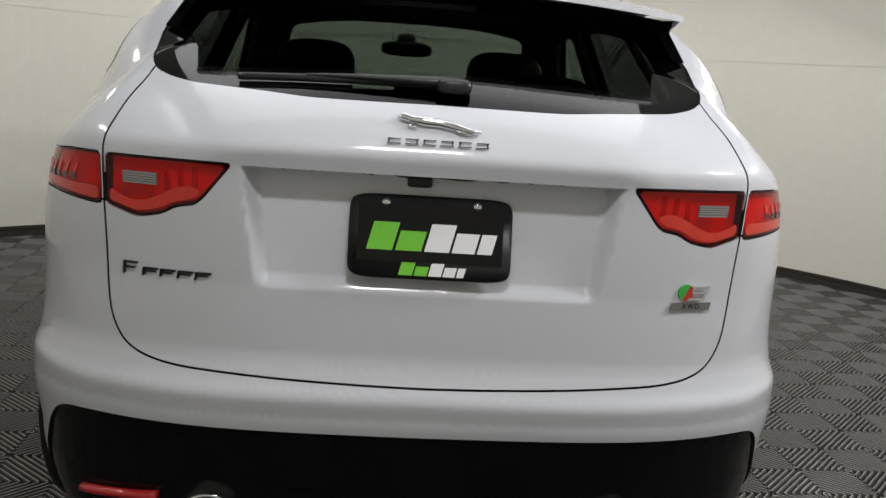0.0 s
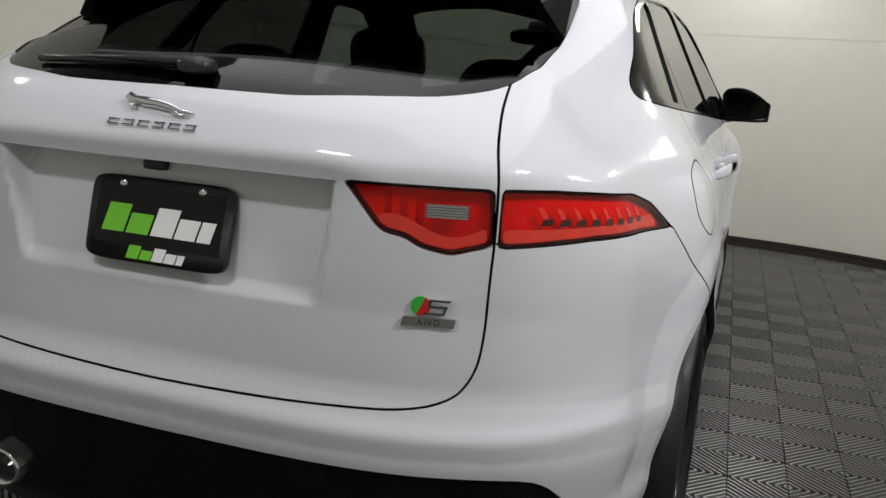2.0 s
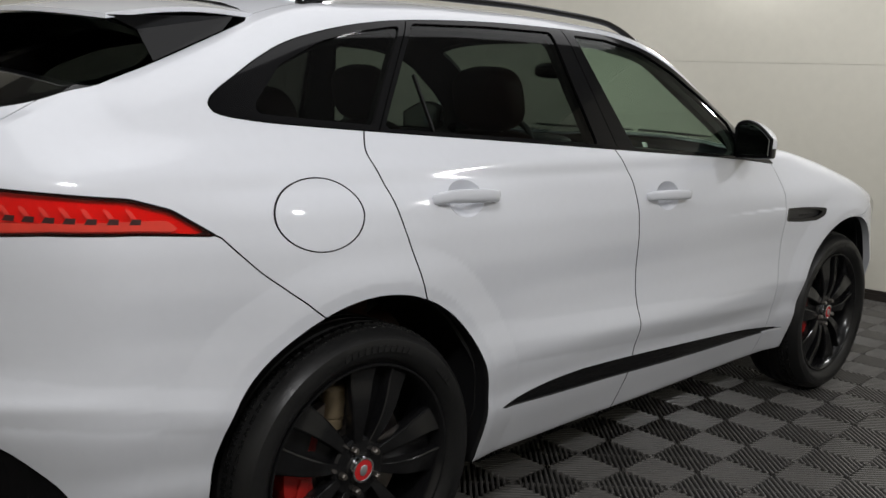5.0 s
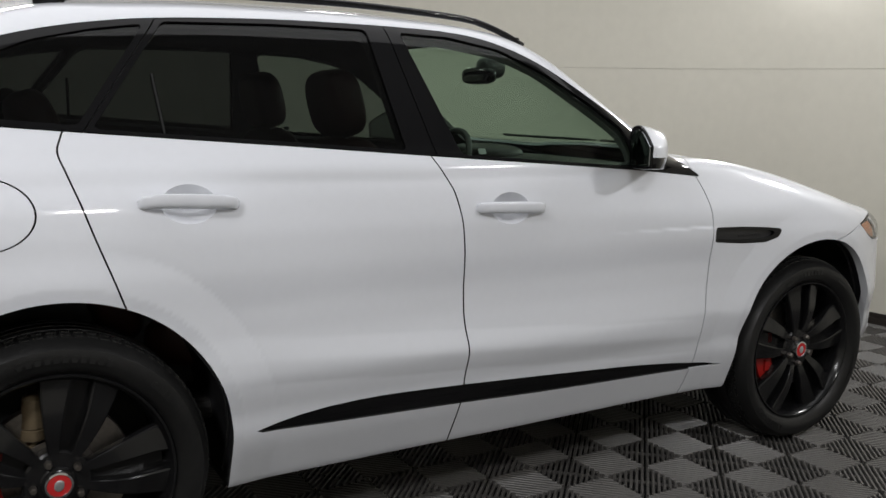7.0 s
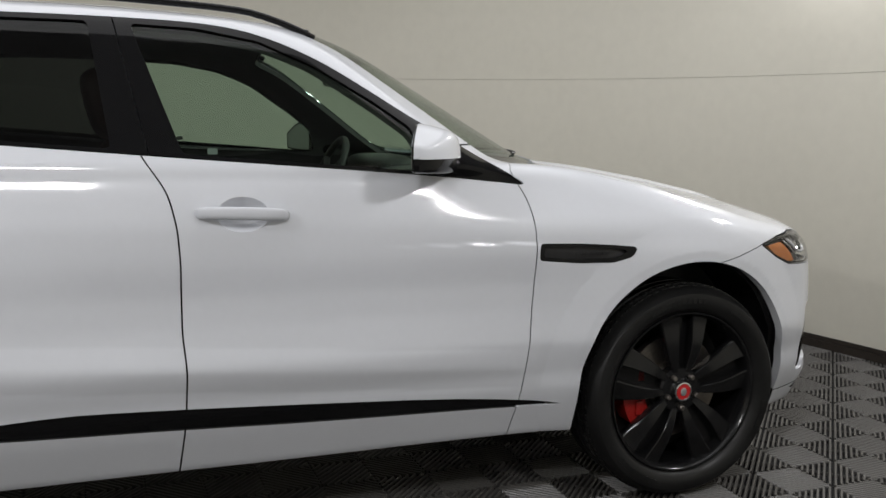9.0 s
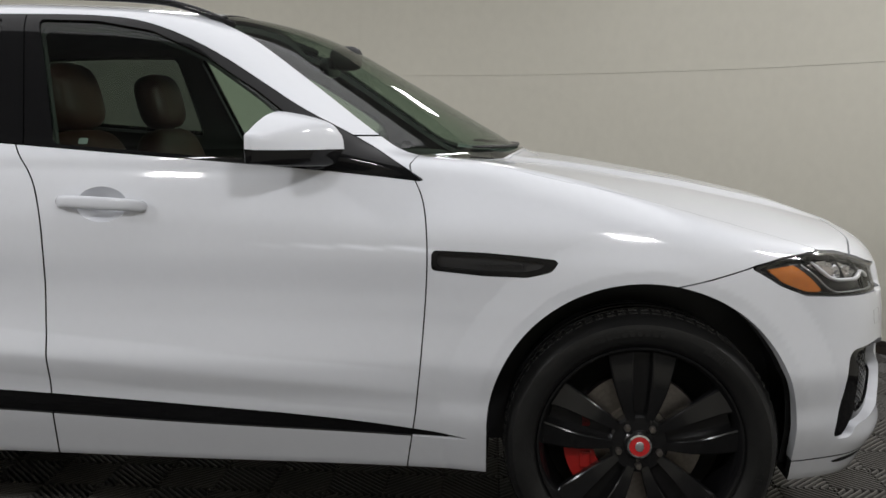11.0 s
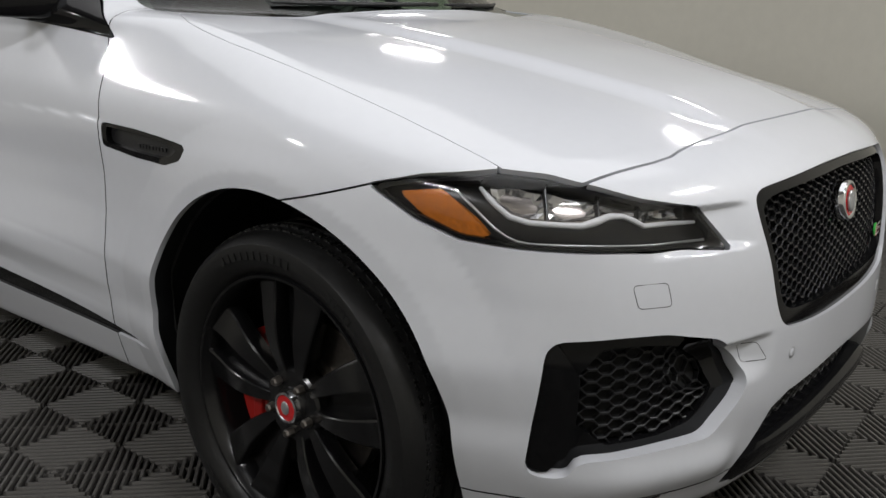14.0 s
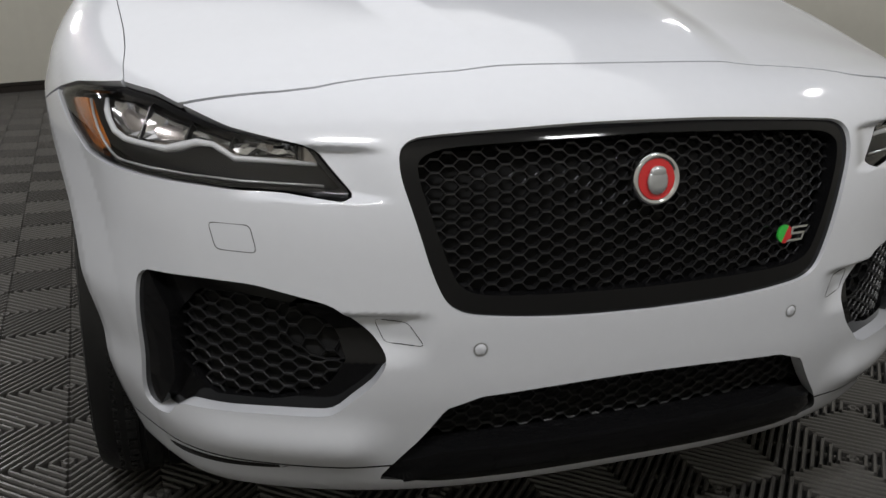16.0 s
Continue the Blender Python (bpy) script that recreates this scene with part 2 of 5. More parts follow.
# profiles of the car in metres: x ahead, y to its left, z up
SIDE = curve([(0.2, 0.845), (0.27, 0.885), (0.33, 0.907), (0.40, 0.934), (0.45, 0.949), (0.50, 0.950), (0.55, 0.962), (0.60, 0.969), (0.66, 0.957), (0.72, 0.946),
              (0.80, 0.941), (0.90, 0.946), (1.0, 0.942), (1.1, 0.923), (1.16, 0.904), (1.22, 0.876), (1.40, 0.786), (1.60, 0.686), (1.7, 0.636)], 0.016)
HOOD = curve([(-2.4, 1.16), (-2.2, 1.2), (-1.9, 1.235), (-1.5, 1.245), (-0.8, 1.22), (0.2, 1.19), (0.8, 1.183), (1.0, 1.172), (1.3, 1.140), (1.6, 1.095),
              (1.9, 1.035), (2.08, 0.985), (2.2, 0.955), (2.3, 0.92)], 0.05)
ROOF = curve([(-2.2, 1.50), (-1.9, 1.552), (-1.5, 1.615), (-1.0, 1.652), (-0.5, 1.66), (-0.1, 1.648), (0.2, 1.615), (0.6, 1.55)], 0.09)
TAIL = curve([(0.2, 2.28), (0.35, 2.365), (0.5, 2.395), (0.57, 2.412), (0.62, 2.423), (0.68, 2.423), (0.705, 2.405), (0.76, 2.39), (0.9, 2.387),
              (1.1, 2.398), (1.135, 2.402), (1.172, 2.407), (1.180, 2.404), (1.235, 2.371), (1.28, 2.344), (1.34, 2.305)], 0.008)
NOSE = curve([(0.2, 2.18), (0.3, 2.245), (0.36, 2.265), (0.48, 2.282), (0.6, 2.282), (0.75, 2.272), (0.85, 2.26), (0.92, 2.238), (1.0, 2.16)], 0.02)


def recess(y, z):
    """How far the plate's recess goes in below the lip of the tailgate."""
    edge = 0.388 - 0.14 * np.maximum(1.13 - z, 0)
    return step(np.abs(y), edge - 0.006, edge - 0.036) * step(z, 0.893, 0.928) * (0.018 + 0.19 * np.maximum(z - 0.91, 0))


def shell(p, dented=1):
    """The closed outer form of the car: below nought inside it."""
    x, y, z = p[..., 0], np.abs(p[..., 1]), p[..., 2]
    wide = SIDE(z) - 0.028 * step(x, -0.25, 0.8) * step(z, 1.25, 1.1) - 0.016 * step(np.abs(x + 0.2), 0.4, 1.1) * bell(z, 0.56, 0.12)
    wide = wide + 0.014 * bell(x, -1.45, 0.45) * bell(z, 0.88, 0.24) + 0.032 * bell(x, 1.46, 0.34) * bell(z, 0.78, 0.20)
    start = -0.1 - 0.62 * step(z, 0.45, 1.15)
    wide = wide + 0.032 * step(x, start, -1.36) * step(x, -2.05, -1.60) * step(z, 1.21, 1.06)
    for x0 in (1.44, -1.44):
        wide = wide + 0.014 * np.clip((0.565 - np.hypot(x - x0, z - 0.43)) / 0.10, 0, 1) * step(z, 1.03, 0.9)
    d = np.maximum(-1.56 - x, 0)
    roomy = wide - 0.16 * d * step(d, 0, 0.3) * (0.72 + 0.28 * step(z, 0.6, 0.9)) - 0.3 * np.maximum(d - 0.45, 0) ** 2
    wide = roomy - 0.045 * step(x, 0.1, 1.0) * step(z, 0.95, 1.15) - 0.35 * np.maximum(x - 1.48, 0) ** 2
    wide = wide + 0.004 * step(z, 0.938, 0.929) * step(z, 0.80, 0.92) * step(x, 0.25, 0.80) * step(x, 0.87, 0.84)
    fold = 0.60 - 0.075 * (x + 0.28)
    wide = wide + (0.0085 - np.sqrt(0.0000012 + (0.13 * np.minimum(np.abs(z - fold), 0.065)) ** 2)) * step(x, -1.2, -0.75) * step(x, 0.95, 0.75)
    back_fold = 0.690 - 0.060 * step(x, -2.3, -1.75)
    back_fold = (0.0075 - np.sqrt(0.000001 + (0.15 * np.minimum(np.abs(z - back_fold), 0.05)) ** 2)) * step(x, -1.72, -1.92)
    wide = wide + back_fold
    side = (y - wide) * 0.95
    # rear end with the recess for the plate
    dent = recess(y, z) * (step(z, 1.150, 1.128) if dented == 1 else dented > 0)
    rear = -x - (TAIL(z) - 0.41 * y ** 4.0 - dent + back_fold)
    valley = 0.012 * bell(y, 0.5, 0.16) * bell(z, 0.9, 0.06) + 0.022 * step(z, 0.798, 0.812) * step(z, 0.884, 0.868) * step(y, 0.425, 0.50) * step(y, 0.68, 0.58)
    scoop = 0.020 * step(z, 0.628, 0.612) * step(z, 0.53, 0.585) * step(y, 0.365, 0.445) * step(y, 0.62, 0.54)
    ledge = 0.020 * bell(z, 0.385, 0.030) * step(y, 0.42, 0.52)
    front = x - (NOSE(z) - 0.45 * y ** 3 - valley - scoop + ledge)
    drop = 0.078 * step(x, 0.9, 1.9)
    bulge = 0.014 * step(y, 0.30 + 0.16 * (2.1 - x), 0.20 + 0.16 * (2.1 - x)) * step(x, 0.8, 1.2) * step(x, 2.22, 1.9)
    bulge = bulge + 0.26 * step(x, -1.80, -2.10) * step(y, 0.80, 0.50)
    top = (z - (HOOD(x) - drop * (y / 0.8) ** 2.4 + bulge)) * 0.97
    glass = (z - (1.30 + (x + 2.285 - 0.15 * (y / 0.62) ** 2) / 2.37)) * 0.92
    low = smax(smax(smax(side, rear, 0.13), front, 0.06), smax(top, glass, 0.05), 0.075)
    low = smax(low, 0.24 - z, 0.06)
    pane = (z - (1.182 - 0.56 * (x - 0.86 - 0.24 * (1 - (y / 0.62) ** 2)))) * 0.87
    roof = z - (ROOF(x) + 0.012 - 0.055 * (y / 0.65) ** 2.5)
    narrow = roomy - 0.62 * np.maximum(-1.70 - x, 0) ** 2
    cab = smax(smax((y - narrow) * 0.89, pane, 0.05), smax(roof, glass, 0.04), 0.07)
    cab = smax(smax(cab, 1.16 - z, 0.03), rear, 0.05)
    return smin(low, cab, 0.035)


class Skin:
    """A piece of the outer form: points, normals, four-sided faces and the cut faces."""

    def __init__(self, v, n, q, cut):
        self.v, self.n, self.q, self.cut = v, n, q, cut


def split(s, f):
    """Cuts a skin in two where f is nought: the part below it and the part above."""
    val = f(s.v)
    ins = val < 0
    c = ins[s.q].sum(1)
    mixed = s.q[(c > 0) & (c < 4)].tolist() + s.cut
    vs, ns, made = [], [], {}
    base = len(s.v)
    below, above = [], []

    def crossing(a, b):
        key = (a, b) if a < b else (b, a)
        if key not in made:
            a, b = key
            k = val[a] / (val[a] - val[b])
            vs.append(s.v[a] + k * (s.v[b] - s.v[a]))
            ns.append(s.n[a] + k * (s.n[b] - s.n[a]))
            made[key] = base + len(vs) - 1
        return made[key]

    for face in mixed:
        lo, hi = [], []
        for a, b in zip(face, face[1:] + face[:1]):
            (lo if ins[a] else hi).append(a)
            if ins[a] != ins[b]:
                x = crossing(a, b)
                lo.append(x)
                hi.append(x)
        if len(lo) > 2:
            below.append(lo)
        if len(hi) > 2:
            above.append(hi)
    v = np.vstack([s.v, vs]) if vs else s.v
    n = np.vstack([s.n, ns]) if ns else s.n
    return Skin(v, n, s.q[c == 4], below), Skin(v, n, s.q[c == 0], above)


def carve(s, f, gap=0.004):
    """The piece where f is below nought and what is left, with a gap between them."""
    piece, rest = split(s, lambda p: f(p) + gap / 2)
    if gap:
        rest = split(rest, lambda p: f(p) - gap / 2)[1]
    return piece, rest


def outline(pts, a, b, times=2):
    """The signed distance from a rounded outline in two coordinates of a place."""
    poly = np.array(rounded(list(pts), times), float)
    lo, hi = poly.min(0) - 0.06, poly.max(0) + 0.06

    def f(p):
        q = np.stack([a(p), b(p)], 1)
        near = ((q > lo) & (q < hi)).all(1)
        out = np.full(len(p), 0.06)
        q = q[near]
        d = np.full(len(q), 9.0)
        inside = np.zeros(len(q), bool)
        for (x0, y0), (x1, y1) in zip(poly, np.roll(poly, -1, 0)):
            ex, ey = x1 - x0, y1 - y0
            t = np.clip(((q[:, 0] - x0) * ex + (q[:, 1] - y0) * ey) / (ex * ex + ey * ey + 1e-12), 0, 1)
            d = np.minimum(d, np.hypot(q[:, 0] - x0 - t * ex, q[:, 1] - y0 - t * ey))
            cross = ((y0 > q[:, 1]) != (y1 > q[:, 1]))
            inside ^= cross & (q[:, 0] < ex * (q[:, 1] - y0) / (ey if abs(ey) > 1e-12 else 1e-12) + x0)
        out[near] = np.where(inside, -d, d)
        return out
    return f


def both(*fs):
    return lambda p: np.maximum.reduce([f(p) for f in fs])


AX, AY, AZ = (lambda p: p[:, 0]), (lambda p: np.abs(p[:, 1])), (lambda p: p[:, 2])
AU = lambda p: p[:, 0] - np.abs(p[:, 1])          # round the front corner
AB = lambda p: p[:, 0] + 2.3 + np.abs(p[:, 1])    # round the rear corner
AHEAD = lambda x: (lambda p: x - p[:, 0])
BEHIND = lambda x: (lambda p: p[:, 0] - x)
OVER = lambda z: (lambda p: z - p[:, 2])
UNDER_Z = lambda z: (lambda p: p[:, 2] - z)


def grow(f, by):
    return lambda p: f(p) - by


def slope(p, dented=1):
    e = np.vstack([np.eye(3), -np.eye(3)]) * 0.0015
    g = shell(p[:, None] + e[None], dented)
    g = g[:, :3] - g[:, 3:]
    return g / (np.linalg.norm(g, axis=1, keepdims=True) + 1e-12)


def meet(o, d, dented=1):
    """Where rays from inside leave the outer form."""
    if len(o) == 1:
        lo, size = 0.0, 3.2
        for _ in range(3):
            t = lo + size * np.arange(1, 101) / 100
            out = shell(o + t[:, None] * d, dented) >= 0
            k = int(np.argmax(out))
            lo, size = (t[k] - size / 100, size / 100) if out[k] else (t[-1], 0.0)
        return o + lo * d
    lo, hi = np.zeros(len(o)), np.full(len(o), 3.2)
    for _ in range(26):
        mid = (lo + hi) / 2
        ins = shell(o + mid[:, None] * d, dented) < 0
        lo, hi = np.where(ins, mid, lo), np.where(ins, hi, mid)
    return o + lo[:, None] * d


def whole(step_m):
    """The right half of the outer form as a fine grid."""
    nphi = int(2.9 / step_m)
    phi = np.radians(np.linspace(-90, 90, nphi))
    st = []
    for a in np.linspace(89.7, 1, int(1.05 / step_m)):
        st.append((-1.7, -math.sin(radians(a)), math.cos(radians(a))))
    for x in np.linspace(-1.7, 1.5, int(3.2 / step_m)):
        st.append((x, 0.0, 1.0))
    for a in np.linspace(1, 89.7, int(1.05 / step_m)):
        st.append((1.5, math.sin(radians(a)), math.cos(radians(a))))
    st = np.array(st)
    n = len(st)
    o = np.zeros((n, nphi, 3))
    o[:, :, 0] = st[:, 0:1]
    o[:, :, 2] = (0.98 - 0.22 * (st[:, 0:1] + 1.7) / 3.2)
    d = np.zeros((n, nphi, 3))
    d[:, :, 0] = st[:, 1:2]
    d[:, :, 1] = -st[:, 2:3] * np.cos(phi)[None]
    d[:, :, 2] = st[:, 2:3] * np.sin(phi)[None]
    v = meet(o.reshape(-1, 3), d.reshape(-1, 3), 0)
    i = np.arange(n * nphi).reshape(n, nphi)
    q = np.stack([i[:-1, :-1], i[1:, :-1], i[1:, 1:], i[:-1, 1:]], -1).reshape(-1, 4)
    return Skin(v, slope(v, 0), q, [])


def panel(name, s, mat, parent, side=1, out=0.0, rim=0.014, label="", bright_rim=False):
    """A skin as an object, with its edges turned in; side -1 is the mirror image."""
    faces = s.q.tolist() + s.cut
    if not faces:
        return None
    used = np.unique(np.concatenate([s.q.ravel(), np.array([k for f in s.cut for k in f], int)]))
    back = np.full(len(s.v), -1)
    back[used] = np.arange(len(used))
    n = s.n[used] / np.linalg.norm(s.n[used], axis=1, keepdims=True)
    v = s.v[used] + out * n
    q = back[s.q] if len(s.q) else np.zeros((0, 4), int)
    cut = [[int(back[k]) for k in f] for f in s.cut]
    faces = q.tolist() + cut
    if rim:
        seen = {}
        for f in faces:
            for a, b in zip(f, f[1:] + f[:1]):
                if (b, a) in seen:
                    del seen[(b, a)]
                else:
                    seen[(a, b)] = 1
        edge = [(a, b) for a, b in seen if not (abs(v[a, 1]) < 1e-4 and abs(v[b, 1]) < 1e-4)]
        across = np.zeros_like(v)
        for a, b in edge:
            c = np.cross(v[b] - v[a], n[a])
            across[a] += c
            across[b] += c
        pts = sorted({k for e in edge for k in e})
        side_n = across[pts] / (np.linalg.norm(across[pts], axis=1, keepdims=True) + 1e-9)
        at = {k: len(v) + i for i, k in enumerate(pts)}
        m = len(pts)
        v = np.vstack([v, v[pts], v[pts] - rim * n[pts]])
        n = np.vstack([n, side_n, side_n])
        many = len(faces)
        faces += [[at[b], at[a], at[a] + m, at[b] + m] for a, b in edge]
    flip = np.array([1, side, 1])
    v, n = v * flip, n * flip
    if side < 0:
        faces = [f[::-1] for f in faces]
    ob = mesh_object(name, v, faces, mat, parent, label, True, n)
    # Turned-in edges are coloured near-black to imitate shade in the panel gaps.
    if rim and mat is PAINT and not bright_rim:
        ob.data.materials.append(GAP_SHADE)
        slots = np.zeros(len(faces), np.int32)
        slots[many:] = 1
        ob.data.polygons.foreach_set("material_index", slots)
    return ob


def on_side(x, z, out=0.0):
    """The place on the right flank at x and z."""
    p = meet(np.array([[x, 0.0, z]]), np.array([[0.0, -1.0, 0.0]]))
    n = slope(p)
    return Vector((p + out * n)[0]), Vector(n[0])


def on_rear(y, z, out=0.0):
    p = meet(np.array([[-1.6, y, z]]), np.array([[-1.0, 0.0, 0.0]]))
    n = slope(p)
    return Vector((p + out * n)[0]), Vector(n[0])


def on_front(y, z, out=0.0):
    p = meet(np.array([[1.2, y, z]]), np.array([[1.0, 0.0, 0.0]]))
    n = slope(p)
    return Vector((p + out * n)[0]), Vector(n[0])


def on_top(x, y, out=0.0):
    p = meet(np.array([[x, y, 0.7]]), np.array([[0.0, 0.0, 1.0]]))
    n = slope(p)
    return Vector((p + out * n)[0]), Vector(n[0])


def on_corner(u, z, out=0.0):
    """The place round the right front corner at u = x - |y| and z."""
    p = meet(np.array([[u + 0.05, -0.05, z]]), np.array([[0.7071, -0.7071, 0.0]]))
    n = slope(p)
    return Vector((p + out * n)[0]), Vector(n[0])


def facing(p, n, up=Vector((0, 0, 1))):
    """A frame on the surface: x across, y up, z out."""
    x = up.cross(n).normalized()
    y = n.cross(x).normalized()
    return Matrix(((x[0], y[0], n[0], p[0]), (x[1], y[1], n[1], p[1]), (x[2], y[2], n[2], p[2]), (0, 0, 0, 1)))

# ---- room: a round studio ----
ROOM = [(-180, 4.75), (-150, 4.6), (-120, 4.3), (-90, 4.2), (-60, 4.12), (-40, 4.08), (-22, 3.95), (-8, 3.78), (10, 3.66), (35, 3.68), (60, 3.85), (90, 4.2), (130, 4.6), (180, 4.75)]


def room_radius(deg):
    a = (np.asarray(deg, float) + 180) % 360 - 180
    at, r = np.array(ROOM, float).T
    fine = np.linspace(-180, 180, 361)
    v = np.interp(fine, at, r)
    v[:-1] = np.mean([np.roll(v[:-1], k) for k in range(-8, 9)], 0)
    v[-1] = v[0]
    return np.interp(a, fine, v)


def wall_ring(name, z0, z1, inner, thick, mat, start=0, stop=360):
    """A stretch of the curved wall between two bearings."""
    steps = int((stop - start) / 1.5)
    closed = stop - start == 360
    vs, fs = [], []
    for k in range(steps + (0 if closed else 1)):
        a = start + (stop - start) * k / steps
        r = float(room_radius(a)) + inner
        c, s = math.cos(radians(a)), math.sin(radians(a))
        vs += [(r * c, r * s, z0), (r * c, r * s, z1), ((r + thick) * c, (r + thick) * s, z1), ((r + thick) * c, (r + thick) * s, z0)]
    for k in range(steps):
        a, b = 4 * k, 4 * ((k + 1) % steps if closed else k + 1)
        for i in range(4):
            j = (i + 1) % 4
            fs.append((a + i, b + i, b + j, a + j))
    if not closed:
        fs += [(0, 1, 2, 3), (4 * steps + 3, 4 * steps + 2, 4 * steps + 1, 4 * steps)]
    return mesh_object(name, vs, fs, mat, None, "", False)


tagged(wall_ring("wall_lower", 0.075, 1.6565, 0.0, 0.12, WALL), "curved cream-painted studio wall, lower boards above the dark baseboard", "wall", kind="structure")
tagged(wall_ring("wall_upper", 1.659, CEILING, 0.0, 0.12, WALL), "curved cream-painted studio wall, upper boards", "wall", kind="structure")
tagged(wall_ring("wall_joint", 1.60, 1.70, 0.008, 0.10, GROOVE), "thin shadowed joint between the wall boards", "wall joint", kind="structure")
tagged(wall_ring("baseboard", 0.0, 0.045, -0.012, 0.10, BASE), "dark brown wooden baseboard on the tiled floor", "baseboard", kind="structure")
tagged(wall_ring("baseboard_rail", 0.049, 0.072, -0.004, 0.09, BASE), "dark gap strip between wall and baseboard", "baseboard", kind="structure")
bm = bmesh.new()
add_lathe(bm, [(0.001, CEILING + 0.1), (5.2, CEILING + 0.1), (5.2, CEILING), (0.001, CEILING)], (0, 0, 0), 96)
for v in bm.verts:
    v.co = Vector((v.co.x, v.co.z, v.co.y))
bmesh.ops.recalc_face_normals(bm, faces=bm.faces[:])
tagged(part("ceiling", bm, CEIL), "plain dark grey studio ceiling", "ceiling", kind="structure")

# ---- car ----
car = tagged(new("car"), "white sport utility car with black wheels on the tiled floor", "car")

DLO = [(-1.803, 1.320), (-1.775, 1.352), (-1.715, 1.392), (-1.66, 1.428), (-1.57, 1.474), (-1.45, 1.510), (-1.30, 1.542), (-1.12, 1.566), (-0.78, 1.586),
       (-0.45, 1.590), (-0.18, 1.588), (-0.02, 1.562), (0.16, 1.490), (0.33, 1.390), (0.45, 1.316), (0.60, 1.243), (0.74, 1.164), (0.806, 1.124), (0.812, 1.120), (0.806, 1.117), (0.74, 1.124), (0.43, 1.152), (-0.36, 1.200), (-0.75, 1.225), (-1.39, 1.262), (-1.775, 1.288)]
PANES = {
    "quarter": [(-1.690, 1.326), (-1.60, 1.418), (-1.45, 1.486), (-1.30, 1.523), (-1.165, 1.545), (-1.36, 1.276), (-1.60, 1.294), (-1.693, 1.302)],
    "rear": [(-1.115, 1.555), (-0.80, 1.570), (-0.50, 1.574), (-0.442, 1.216), (-0.95, 1.247), (-1.325, 1.268)],
    "front": [(-0.385, 1.572), (-0.20, 1.568), (-0.02, 1.538), (0.15, 1.466), (0.32, 1.366), (0.43, 1.290), (0.46, 1.160), (-0.252, 1.203)],
}
REAR_GLASS = [(0.0, -2.335), (0.20, -2.330), (0.30, -2.317), (0.474, -2.255), (0.555, -2.19), (0.608, -2.123), (0.632, -2.04), (0.640, -1.94), (0.648, -1.87), (0.63, -1.689), (0.61, -1.55), (0.0, -1.52), (-0.3, -1.52), (-0.3, -2.32)]
SCREEN = [(-0.3, 1.09), (0.0, 1.095), (0.40, 1.045), (0.56, 0.990), (0.66, 0.945), (0.725, 0.890), (0.742, 0.81), (0.735, 0.72), (0.712, 0.62), (0.66, 0.46), (0.60, 0.25), (0.575, 0.13), (0.50, 0.10), (0.0, 0.12), (-0.3, 0.12)]
BONNET = [(-0.3, 1.105), (0.0, 1.108), (0.40, 1.058), (0.57, 1.002), (0.67, 0.957), (0.738, 0.903), (0.748, 0.925), (0.775, 0.975), (0.806, 1.05), (0.822, 1.26), (0.806, 1.54), (0.796, 1.73), (0.806, 1.893), (0.80, 2.00),
          (0.672, 2.040), (0.536, 2.080), (0.47, 2.076), (0.30, 2.083), (0.0, 2.093), (-0.3, 2.083)]
HEADLAMP = [(0.785, 0.909), (0.921, 0.933), (1.10, 0.946), (1.215, 0.939), (1.34, 0.919), (1.44, 0.900), (1.602, 0.880), (1.708, 0.802), (1.57, 0.810), (1.391, 0.817), (1.131, 0.823), (1.0, 0.829), (0.897, 0.858)]
GRILLE = [(-0.3, 0.912), (0.0, 0.914), (0.145, 0.913), (0.34, 0.902), (0.415, 0.893), (0.425, 0.85), (0.402, 0.775), (0.375, 0.68), (0.345, 0.625), (0.27, 0.614), (0.15, 0.605), (0.0, 0.602), (-0.3, 0.602)]
GRILLE_IN = [(-0.3, 0.899), (0.0, 0.899), (0.33, 0.888), (0.392, 0.872), (0.396, 0.84), (0.374, 0.77), (0.348, 0.69), (0.325, 0.655), (0.25, 0.646), (0.0, 0.640), (-0.3, 0.640)]
FOG = [(0.86, 0.662), (0.72, 0.669), (0.64, 0.667), (0.53, 0.641), (0.466, 0.59), (0.442, 0.55), (0.464, 0.508), (0.53, 0.446), (0.62, 0.444), (0.765, 0.436), (0.775, 0.404), (0.80, 0.402), (0.88, 0.405), (0.88, 0.51), (0.88, 0.64)]
INTAKE = [(-0.3, 0.488), (0.0, 0.488), (0.15, 0.485), (0.34, 0.474), (0.385, 0.405), (0.43, 0.352), (0.46, 0.30), (0.0, 0.30), (-0.3, 0.30)]
LAMP_IN = [(0.396, 1.140), (0.458, 1.062), (0.475, 1.051), (0.505, 1.048), (0.535, 1.030), (0.588, 1.019), (0.63, 1.032), (0.657, 1.038), (0.656, 1.141), (0.53, 1.141)]
LAMP_OUT = [(0.650, 1.142), (0.80, 1.140), (0.941, 1.132), (1.133, 1.118), (1.243, 1.093), (1.375, 1.032), (1.168, 1.041), (0.944, 1.046), (0.80, 1.042), (0.650, 1.036)]
TAILGATE = [(-0.3, 1.36), (0.600, 1.36), (0.613, 1.293), (0.631, 1.250), (0.638, 1.230), (0.647, 1.203), (0.657, 1.176), (0.661, 1.146), (0.659, 1.04), (0.655, 0.98), (0.650, 0.845), (0.636, 0.79), (0.605, 0.748), (0.53, 0.726), (0.40, 0.719), (0.247, 0.712), (0.0, 0.706), (-0.3, 0.71)]
DIFFUSER = [(-0.3, 0.602), (0.48, 0.607), (0.70, 0.606), (0.765, 0.595), (0.80, 0.55), (0.83, 0.48), (0.85, 0.38), (0.87, 0.15), (-0.3, 0.15)]
